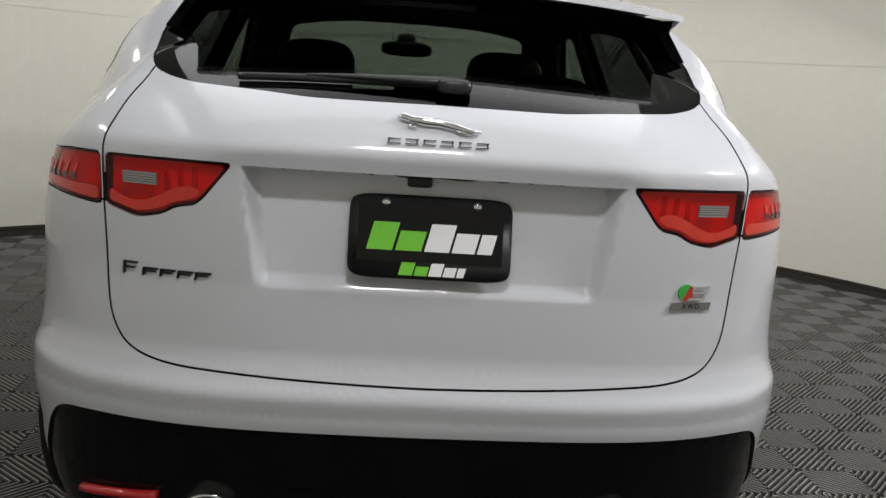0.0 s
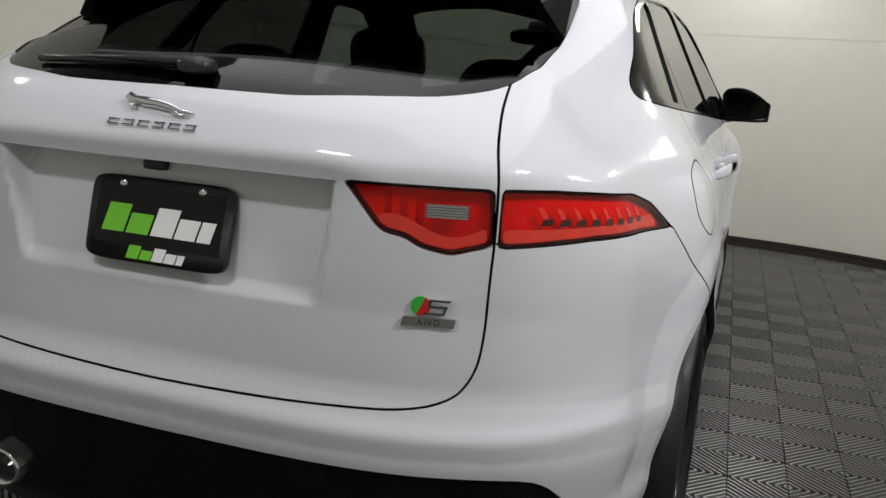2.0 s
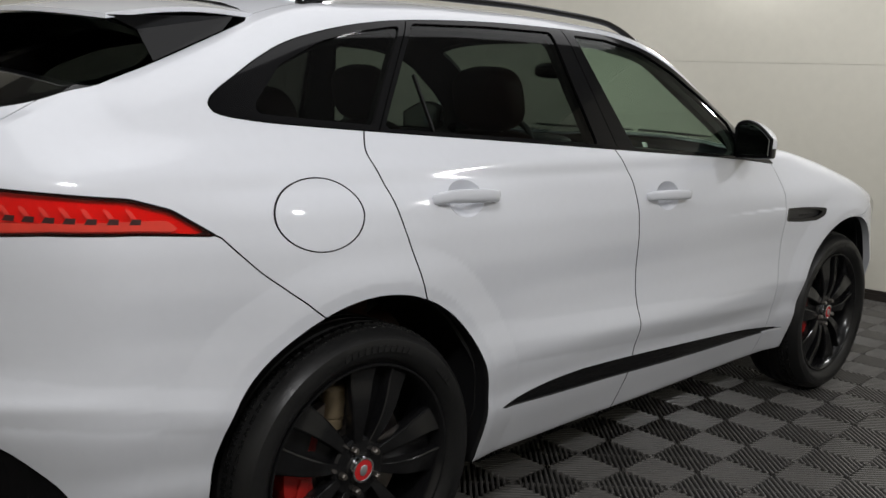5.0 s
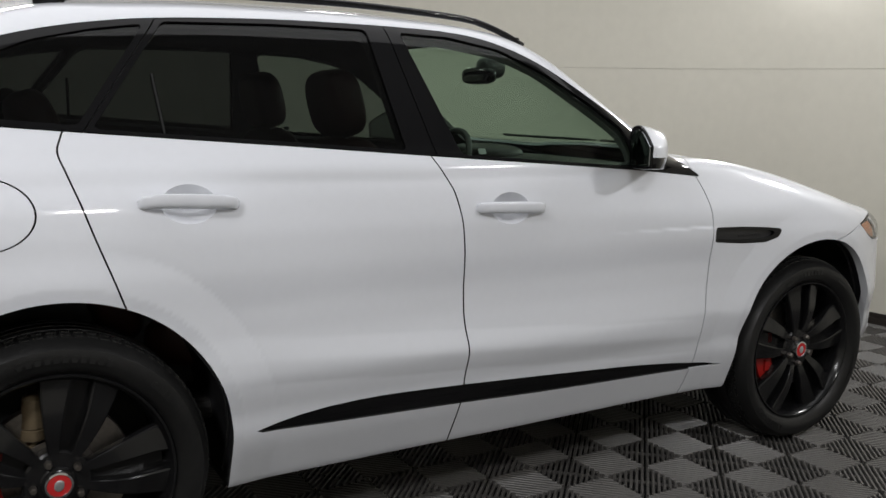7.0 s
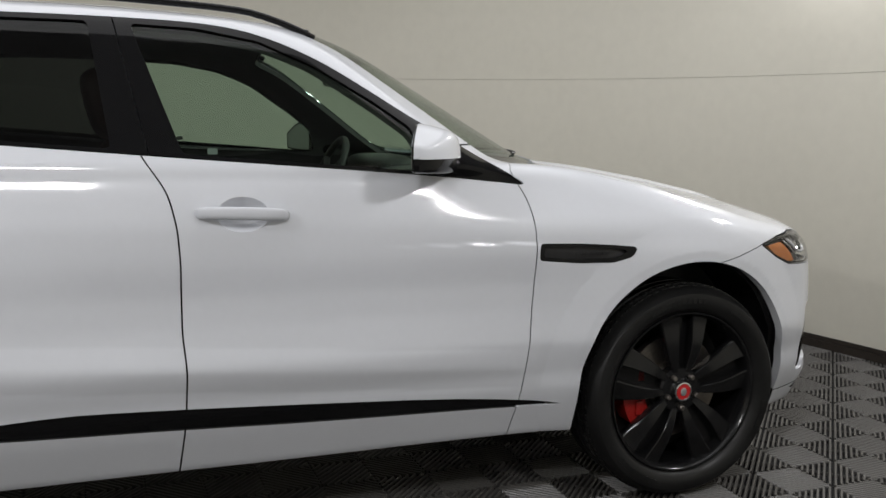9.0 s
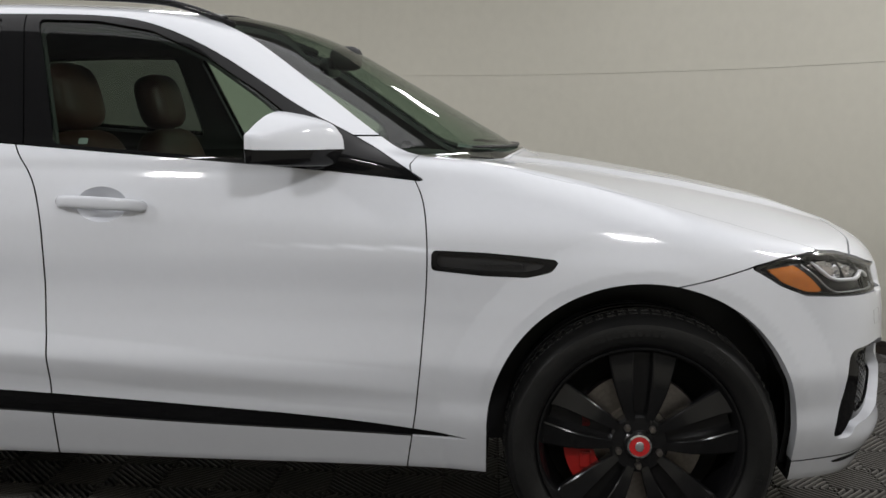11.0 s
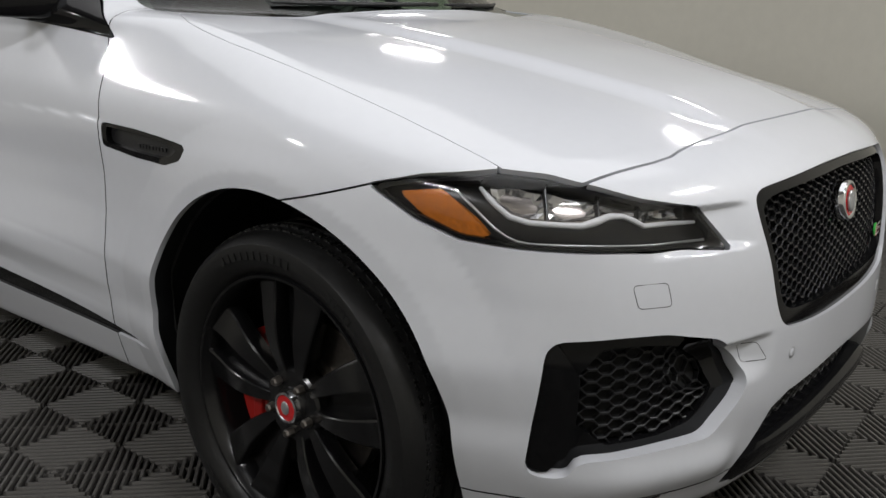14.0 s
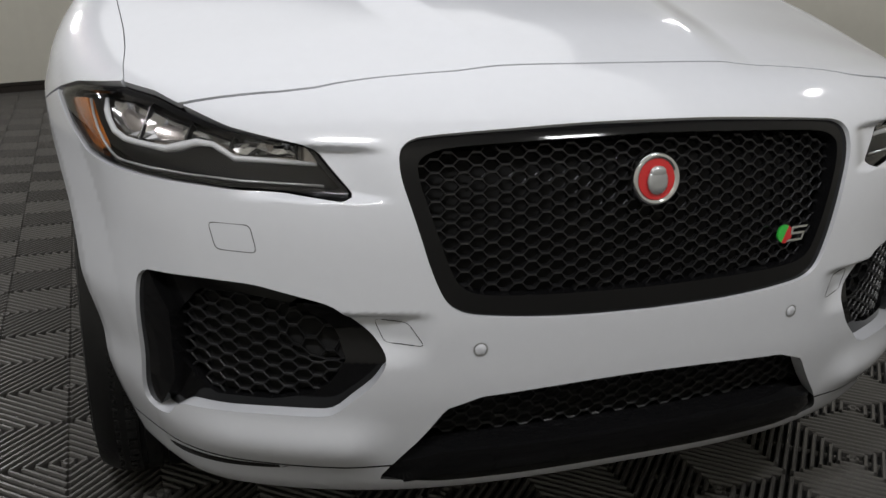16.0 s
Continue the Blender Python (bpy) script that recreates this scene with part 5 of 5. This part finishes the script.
# exhausts and reflectors in the black lower bumper
for y0 in (0.43, -0.43):
    bm = bmesh.new()
    add_lathe(bm, [(0.030, 0.14), (0.036, 0.02), (0.040, 0.004), (0.046, 0.0), (0.049, 0.006), (0.049, 0.16)], (0, 0, 0), 40)
    for v in bm.verts:
        v.co = Vector((-2.392 + v.co.y, y0 + v.co.x * 1.15, 0.408 + v.co.z * 0.92))
    pipe = part("exhaust_tip", bm, CHROME, car, "round chrome exhaust tip", smooth=40)
    # black disc inside the pipe, in place of the shade in there
    bm = bmesh.new()
    add_lathe(bm, [(0.001, 0.10), (0.033, 0.10)], (0, 0, 0), 30)
    for v in bm.verts:
        v.co = Vector((-2.392 + v.co.y, y0 + v.co.x * 1.15, 0.408 + v.co.z * 0.92))
    part("pipe_shade", bm, DARK, pipe)
    bm = bmesh.new()
    s = 1 if y0 > 0 else -1
    add_tube(bm, [on_rear(s * (0.54 + 0.022 * k), 0.427 - 0.003 * k, 0.003)[0] for k in range(9)], 0.013, 8, False, 0.8)
    part("reflector", bm, RED_ENAMEL, bumper_r, "narrow red reflector", smooth=50)
# roof rails
for side in (1, -1):
    bm = bmesh.new()
    pts = []
    for k in range(40):
        t = k / 39
        x = -1.42 + 1.60 * t
        p, n = on_top(x, -0.585 + 0.02 * t)
        lift = 0.028 * min(1, 9 * t + 0.05, 7 * (1 - t) + 0.05)
        pts.append((p.x, p.y * side, p.z + lift))
    add_tube(bm, pts, 0.0135, 10, False, 0.8)
    rail = part("roof_rail", bm, GLOSS_BLACK, car, "black roof rail", smooth=60)
    for t in (0.03, 0.97):
        x = -1.42 + 1.60 * t
        p, n = on_top(x, -0.585 + 0.02 * t)
        bm = bmesh.new()
        add_box(bm, (p.x, p.y * side, p.z + 0.004), (0.06, 0.018, 0.016), 0.005)
        part("rail_foot", bm, GLOSS_BLACK, rail, smooth=40)

# ---- wheels ----


def wheel():
    """A wheel whose outer face looks to -y, its hub cap at the origin."""
    top = new("wheel")
    bm = bmesh.new()
    prof = [(0.284, 0.012), (0.292, -0.006), (0.312, -0.024), (0.336, -0.030), (0.356, -0.026), (0.369, -0.012), (0.377, 0.006), (0.382, 0.022), (0.384, 0.040), (0.384, 0.058), (0.377, 0.060), (0.377, 0.068), (0.385, 0.070),
            (0.385, 0.098), (0.378, 0.100), (0.378, 0.110), (0.385, 0.112), (0.385, 0.140), (0.378, 0.142), (0.378, 0.150), (0.384, 0.152), (0.382, 0.190), (0.369, 0.222), (0.336, 0.238), (0.29, 0.215)]
    seg = 144
    rings = []
    for i, (r, y) in enumerate(prof):
        row = []
        for k in range(seg):
            a = 2 * math.pi * k / seg
            row.append(bm.verts.new((r * math.cos(a), y, r * math.sin(a))))
        rings.append(row)
    for a, b in zip(rings, rings[1:]):
        for k in range(seg):
            bm.faces.new((a[k], b[k], b[(k + 1) % seg], a[(k + 1) % seg]))
    bmesh.ops.recalc_face_normals(bm, faces=bm.faces[:])
    tyre = part("tyre", bm, RUBBER, top, "black low-profile tyre", smooth=28)
    bm = bmesh.new()
    for k in range(76):
        a = 2 * math.pi * k / 76
        turn = Matrix.Rotation(math.pi / 2 - a, 3, "Y")
        for y, dr in ((0.022, -0.005), (0.044, 0.0)):
            add_box(bm, (0, 0, 0), (0.0225, 0.018, 0.011), 0.0, turn)
            for v in bm.verts[-8:]:
                v.co += Vector(((0.3815 + dr) * math.cos(a), y, (0.3815 + dr) * math.sin(a)))
    part("tread", bm, TREAD, top, "tread blocks on the tyre shoulder")
    for start, count, size in ((118, 11, 3.6), (250, 9, 3.6), (350, 7, 3.0), (60, 5, 2.5)):
        for k in range(count):
            a = radians(start - size * k)
            bm = bmesh.new()
            add_box(bm, (0, 0, 0), (0.013, 0.0016, 0.017), 0.0, Matrix.Rotation(math.pi / 2 - a, 3, "Y"))
            for v in bm.verts:
                v.co += Vector((0.333 * math.cos(a), -0.0302, 0.333 * math.sin(a)))
            part("raised_bar", bm, RUBBER, top)
    bm = bmesh.new()
    add_lathe(bm, [(0.250, 0.21), (0.262, 0.17), (0.262, 0.06), (0.268, 0.022), (0.276, -0.002), (0.282, -0.010), (0.288, -0.011), (0.291, -0.004), (0.288, 0.02)], (0, 0, 0), 96)
    bmesh.ops.recalc_face_normals(bm, faces=bm.faces[:])
    rim = part("rim", bm, RIM_BLACK, top, "satin black alloy rim", smooth=35)
    for f in range(5):
        mid = 90 + 72 * f
        for s in (-1, 1):
            bm = bmesh.new()
            rows = []
            for i in range(13):
                t = i / 12
                r = 0.058 + 0.214 * t
                a = radians(mid + s * (20 - 7.0 * t))
                wide = 0.011 + 0.028 * t
                y = 0.018 - 0.012 * math.sin(math.pi * min(1, t * 1.15)) - 0.010 * t
                c = Vector((r * math.cos(a), 0, r * math.sin(a)))
                w = Vector((-math.sin(a), 0, math.cos(a)))
                rows.append([bm.verts.new(c + w * (wide * q) + Vector((0, y + 0.002 + 0.008 * q * s * t + dy, 0))) for q, dy in ((-1, 0.014), (-0.93, 0.0015), (-0.80, -0.0015), (0.80, -0.0015), (0.93, 0.0015), (1, 0.014), (0.75, 0.040), (-0.75, 0.040))])
            for a, b in zip(rows, rows[1:]):
                for j in range(8):
                    bm.faces.new((a[j], a[(j + 1) % 8], b[(j + 1) % 8], b[j]))
            bm.faces.new(rows[0])
            bm.faces.new(rows[-1][::-1])
            bmesh.ops.recalc_face_normals(bm, faces=bm.faces[:])
            part("spoke", bm, RIM_BLACK, top, smooth=24)
        bm = bmesh.new()
        a0, a1 = radians(mid - 12), radians(mid + 12)
        outline_pts = [(0.06 * math.cos(a0), 0.06 * math.sin(a0)), (0.268 * math.cos(a0), 0.268 * math.sin(a0)), (0.268 * math.cos(a1), 0.268 * math.sin(a1)), (0.06 * math.cos(a1), 0.06 * math.sin(a1))]
        add_prism(bm, outline_pts, 0.012, Matrix(((1, 0, 0, 0), (0, 0, 1, 0.040), (0, 1, 0, 0), (0, 0, 0, 1))))
        bmesh.ops.recalc_face_normals(bm, faces=bm.faces[:])
        part("spoke_web", bm, RIM_BLACK, top)
    bm = bmesh.new()
    add_lathe(bm, [(0.001, 0.010), (0.040, 0.010), (0.044, 0.014), (0.078, 0.016), (0.084, 0.022), (0.084, 0.06)], (0, 0, 0), 60)
    bmesh.ops.recalc_face_normals(bm, faces=bm.faces[:])
    part("hub", bm, RIM_BLACK, top, smooth=35)
    for f in range(5):
        a = radians(54 + 72 * f)
        bm = bmesh.new()
        c = Vector((0.060 * math.cos(a), 0.004, 0.060 * math.sin(a)))
        add_lathe(bm, [(0.001, -0.010), (0.007, -0.010), (0.0095, -0.006), (0.0105, 0.010)], c, 6)
        bmesh.ops.recalc_face_normals(bm, faces=bm.faces[:])
        part("lug_nut", bm, STEEL, top, "grey lug nut")
    bm = bmesh.new()
    add_lathe(bm, [(0.028, -0.002), (0.029, -0.004), (0.034, -0.003), (0.036, 0.010)], (0, 0, 0), 36)
    bmesh.ops.recalc_face_normals(bm, faces=bm.faces[:])
    cap = part("hub_cap", bm, CHROME, top, "silver-ringed red hub cap", smooth=35)
    bm = bmesh.new()
    add_lathe(bm, [(0.001, -0.0035), (0.028, -0.002)], (0, 0, 0), 30)
    part("cap_field", bm, RED_ENAMEL, top, "red enamel field")
    bm = bmesh.new()
    add_blob(bm, (0, -0.004, 0), (0.012, 0.003, 0.015), 2.2, 14, 8)
    part("relief", bm, SILVER, top, "plain silver relief", smooth=60)
    bm = bmesh.new()
    add_lathe(bm, [(0.07, 0.062), (0.098, 0.064), (0.100, 0.075), (0.188, 0.075), (0.190, 0.079), (0.190, 0.103), (0.10, 0.103)], (0, 0, 0), 72)
    bmesh.ops.recalc_face_normals(bm, faces=bm.faces[:])
    part("brake_disc", bm, STEEL, top, "worn steel brake disc", smooth=30)
    bm = bmesh.new()
    outer, innr = [], []
    for k in range(13):
        a = radians(148 + 5.4 * k)
        outer.append((0.212 * math.cos(a), 0.212 * math.sin(a)))
        innr.append((0.128 * math.cos(a), 0.128 * math.sin(a)))
    add_prism(bm, outer + innr[::-1], 0.075, Matrix(((1, 0, 0, 0), (0, 0, 1, 0.048), (0, 1, 0, 0), (0, 0, 0, 1))))
    for a in (158, 203):
        add_box(bm, (0.16 * math.cos(radians(a)), 0.046, 0.16 * math.sin(radians(a))), (0.03, 0.012, 0.05), 0.004)
    bmesh.ops.recalc_face_normals(bm, faces=bm.faces[:])
    part("brake_caliper", bm, RED_PAINT, top, "red brake caliper")
    bm = bmesh.new()
    add_lathe(bm, [(0.001, 0.16), (0.262, 0.16)], (0, 0, 0), 48)
    part("inner_shield", bm, DARK, top, "dark inner side")
    return top


first = wheel()
first.parent = car
first["label"] = "black alloy wheel with red brake caliper"
first.matrix_basis = pose(1.44, -0.893, 0.3855)
second = copy_thing(first, pose(-1.447, -0.956, 0.3855, 0, 14, 0))
copy_thing(first, pose(1.44, 0.893, 0.3855, 0, 0, 180))
copy_thing(first, pose(-1.447, 0.956, 0.3855, 0, 33, 180))

# tan dampers behind the rear wheels
for side in (1, -1):
    bm = bmesh.new()
    add_lathe(bm, [(0.001, -0.085), (0.020, -0.085), (0.020, -0.060), (0.034, -0.056), (0.034, -0.030), (0.029, -0.027), (0.034, -0.024), (0.035, 0.050), (0.030, 0.056), (0.020, 0.060), (0.001, 0.060)], (0, 0, 0), 28)
    for v in bm.verts:
        v.co = Vector((-1.487 + v.co.x + 0.12 * v.co.y, side * (-0.868 + v.co.z), 0.545 + v.co.y))
    bmesh.ops.recalc_face_normals(bm, faces=bm.faces[:])
    part("damper", bm, TAN_METAL, car, "tan metal damper behind the wheel", smooth=35)

# wheel arch liners
for x0 in (1.44, -1.44):
    for side in (1, -1):
        bm = bmesh.new()
        rows = []
        for k in range(37):
            a = radians(-30 + 240 * k / 36)
            zz = 0.43 + 0.438 * math.sin(a)
            xx = x0 + 0.438 * math.cos(a) if zz > 0.43 else x0 + math.copysign(0.438, math.cos(a))
            flank = on_side(xx, min(max(zz, 0.29), 0.9), -0.012)[0].y
            rows.append([bm.verts.new((xx, y * side, max(zz, 0.27))) for y in (flank, -0.80, -0.56)])
        for a, b in zip(rows, rows[1:]):
            bm.faces.new((a[0], a[1], b[1], b[0]))
            bm.faces.new((a[1], a[2], b[2], b[1]))
        bm.faces.new([r[2] for r in rows])
        bmesh.ops.recalc_face_normals(bm, faces=bm.faces[:])
        part("wheel_arch_liner", bm, SATIN_BLACK, car, "black wheel arch liner", smooth=40)
# underside
bm = bmesh.new()
add_box(bm, (0, 0, 0.285), (1.9, 1.66, 0.03), 0.01)
add_box(bm, (0, 0, 0.30), (4.3, 1.06, 0.05), 0.01)
part("underbody", bm, DARK, car, "dark underbody tray")

# ---- cabin ----
lining = whole(0.022)
lining = split(lining, UNDER_Z(1.10))[1]
lining = split(lining, both(UNDER_Z(1.25), BEHIND(-2.0)))[1]
for pts in PANES.values():
    lining = split(lining, both(grow(outline(corners(pts, 0.02), AX, AZ, 0), 0.004), lambda p: 0.35 - np.abs(p[:, 1])))[1]
lining = split(lining, grow(both(outline(REAR_GLASS, AY, AX, 2), OVER(1.2)), -0.03))[1]
lining = split(lining, grow(screen_f, -0.035))[1]
lining = split(lining, both(OVER(1.12), AHEAD(0.95)))[1]
whole_panel("cabin_lining", Skin(lining.v - lining.n * 0.03, lining.n, lining.q, lining.cut), LINING, car, rim=0.02, label="dark cabin lining")


def seat(x, y, wide, mat, tilt=14, tall=0.60):
    top = new("seat")
    top.parent = car
    top["label"] = "dark brown leather car seat with headrest"
    bm = bmesh.new()
    add_blob(bm, (0.12, 0, 0.62), (0.27, wide / 2, 0.09), 4, 20, 12)
    part("cushion", bm, mat, top, smooth=60)
    bm = bmesh.new()
    turn = Matrix.Rotation(radians(-tilt), 3, "Y")
    add_blob(bm, turn @ Vector((0, 0, tall / 2)) + Vector((-0.17, 0, 0.62)), (0.075, wide / 2, tall / 2), 4, 22, 14, turn)
    part("backrest", bm, mat, top, smooth=60)
    bm = bmesh.new()
    c = turn @ Vector((0.01, 0, tall + 0.115)) + Vector((-0.17, 0, 0.62))
    add_blob(bm, c, (0.065, wide * 0.29, 0.115), 3.2, 20, 12, turn)
    head = part("headrest", bm, mat, top, smooth=60)
    bm = bmesh.new()
    for s in (-1, 1):
        add_tube(bm, [turn @ Vector((0, s * 0.06, tall - 0.03)) + Vector((-0.17, 0, 0.62)), c + Vector((0, s * 0.06, 0))], 0.006, 6)
    part("post", bm, SILVER, top)
    top.matrix_basis = pose(x, y, 0)
    return top


for y in (0.38, -0.38):
    seat(-0.12, y, 0.54, TAN, 14, 0.63)
for y in (0.40, -0.40):
    seat(-1.02, y, 0.48, TAN, 20, 0.55)
seat(-1.03, 0.0, 0.30, TAN, 20, 0.52)
bm = bmesh.new()
rows = []
for k in range(25):
    y = -0.76 + 1.52 * k / 24
    e = abs(y) / 0.76
    rows.append([bm.verts.new(q) for q in ((1.02 - 0.22 * e ** 2, y, 1.12), (0.80 - 0.12 * e ** 2, y, 1.135 - 0.01 * e), (0.62, y, 1.12), (0.55, y, 1.06), (0.56, y, 0.80), (1.02 - 0.22 * e ** 2, y, 0.80))])
for a, b in zip(rows, rows[1:]):
    for i in range(6):
        bm.faces.new((a[i], a[(i + 1) % 6], b[(i + 1) % 6], b[i]))
bmesh.ops.recalc_face_normals(bm, faces=bm.faces[:])
dash = part("dashboard", bm, LEATHER, car, "black dashboard", smooth=50)
bm = bmesh.new()
add_blob(bm, (0.66, 0.37, 1.125), (0.13, 0.20, 0.045), 3, 20, 12)
part("instrument_hood", bm, LEATHER, dash, smooth=60)
bm = bmesh.new()
turn = Matrix.Rotation(radians(-66), 3, "Y")
mid = Vector((0.42, 0.37, 1.06))
add_tube(bm, [mid + turn @ Vector((0.185 * math.cos(t), 0.185 * math.sin(t), 0)) for t in (2 * math.pi * k / 36 for k in range(36))], 0.016, 8, True)
wheel_ob = part("steering_wheel", bm, LEATHER, car, "black steering wheel", smooth=60)
bm = bmesh.new()
add_blob(bm, mid + turn @ Vector((0, 0, -0.02)), (0.07, 0.08, 0.03), 3, 16, 10, turn)
for a in (90, 210, 330):
    add_tube(bm, [mid, mid + turn @ Vector((-0.18 * math.sin(radians(a)), 0.18 * math.cos(radians(a)), 0))], 0.014, 8)
part("wheel_boss", bm, LEATHER, wheel_ob, smooth=60)
bm = bmesh.new()
add_blob(bm, (0.36, 0.0, 1.475), (0.02, 0.125, 0.036), 3.2, 20, 12)
mirror_in = part("rear_view_mirror", bm, GLOSS_BLACK, car, "black rear-view mirror", smooth=60)
bm = bmesh.new()
add_blob(bm, (0.42, 0.0, 1.51), (0.06, 0.05, 0.045), 3.0, 16, 10)
part("mirror_stem", bm, SATIN_BLACK, mirror_in, smooth=60)
bm = bmesh.new()
add_box(bm, (-1.75, 0, 0.86), (0.8, 1.2, 0.06), 0.02)
add_box(bm, (-0.35, 0, 0.45), (2.4, 1.5, 0.06), 0.02)
part("cabin_floor", bm, LEATHER, car, "dark cabin floor")

# ---- floor of ribbed drain tiles ----
# base sheet coloured near-black to stand in for shade between the ribs
bm = bmesh.new()
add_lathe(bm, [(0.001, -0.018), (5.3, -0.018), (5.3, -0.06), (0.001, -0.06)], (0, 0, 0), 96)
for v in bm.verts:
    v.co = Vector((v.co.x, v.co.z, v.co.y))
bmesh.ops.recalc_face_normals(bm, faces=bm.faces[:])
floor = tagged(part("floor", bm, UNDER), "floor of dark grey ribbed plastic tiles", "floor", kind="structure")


def rib_tile():
    """A tile of two by two squares; the ribs of each lie along one diagonal, with a cross bar on the other."""
    vs, fs = [], []

    def bar(a, b, wide, top, low):
        a, b = Vector(a), Vector(b)
        t = (b - a).normalized()
        n = Vector((-t.y, t.x)) * wide / 2
        i = len(vs)
        for q, w in ((a - n * 0.55, top), (b - n * 0.55, top), (b + n * 0.55, top), (a + n * 0.55, top),
                     (a - n, top - 0.005), (b - n, top - 0.005), (b + n, top - 0.005), (a + n, top - 0.005),
                     (a - n, low), (b - n, low), (b + n, low), (a + n, low)):
            vs.append((q.x, q.y, w))
        fs.append((i, i + 1, i + 2, i + 3))
        for k in (0, 4):
            fs.extend([(i + k + 4 + e, i + k + 4 + (e + 1) % 4, i + k + (e + 1) % 4, i + k + e) for e in range(4)])

    s, count = 0.2, 14
    for ix in range(2):
        for iy in range(2):
            x0, y0 = ix * s, iy * s
            odd = (ix + iy) % 2
            for k in range(count):
                c = (k + 0.5) / count * 2 - 1
                reach = 1 - abs(c) - 0.02
                mid = 0.5 + c / 2
                # from one edge to the other along the diagonal
                if odd:
                    p = (mid - reach / 2, (1 - mid) - reach / 2)
                    q = (mid + reach / 2, (1 - mid) + reach / 2)
                else:
                    p = (mid - reach / 2, mid + reach / 2)
                    q = (mid + reach / 2, mid - reach / 2)
                bar((x0 + p[0] * s, y0 + p[1] * s), (x0 + q[0] * s, y0 + q[1] * s), 0.0115, 0.0, -0.0175)
            if odd:
                bar((x0 + 0.01 * s, y0 + 0.99 * s), (x0 + 0.99 * s, y0 + 0.01 * s), 0.004, -0.005, -0.0175)
            else:
                bar((x0 + 0.01 * s, y0 + 0.01 * s), (x0 + 0.99 * s, y0 + 0.99 * s), 0.004, -0.005, -0.0175)
    return vs, fs


tile_vs, tile_fs = rib_tile()
tile_mesh = bpy.data.meshes.new("tile")
tile_mesh.from_pydata(tile_vs, [], tile_fs)
tile_mesh.materials.append(TILE)
turn_deg = 2.3
spots = []
for i in range(-16, 17):
    for j in range(-16, 17):
        m = pose(0.047, -0.663, 0, 0, 0, turn_deg) @ pose(0.4 * i, 0.4 * j - 0.2, 0)
        mid = m @ Vector((0.2, 0.2, 0))
        r = math.hypot(mid.x, mid.y)
        if r < float(room_radius(math.degrees(math.atan2(mid.y, mid.x)))) + 0.32:
            spots.append((math.hypot(mid.x - 0.2, mid.y + 1.2), m))
spots.sort(key=lambda s: s[0])
for _, m in spots[:290]:
    ob = new("tile", tile_mesh)
    ob.parent = floor
    ob.matrix_basis = m
rest_vs, rest_fs = [], []
for _, m in spots[290:]:
    base = len(rest_vs)
    rest_vs += [tuple(m @ Vector(v)) for v in tile_vs]
    rest_fs += [tuple(base + k for k in f) for f in tile_fs]
if rest_vs:
    tagged(mesh_object("floor_tiles", rest_vs, rest_fs, TILE, floor, "", False), "ribbed dark grey plastic tiles by the far wall", kind="stuff")
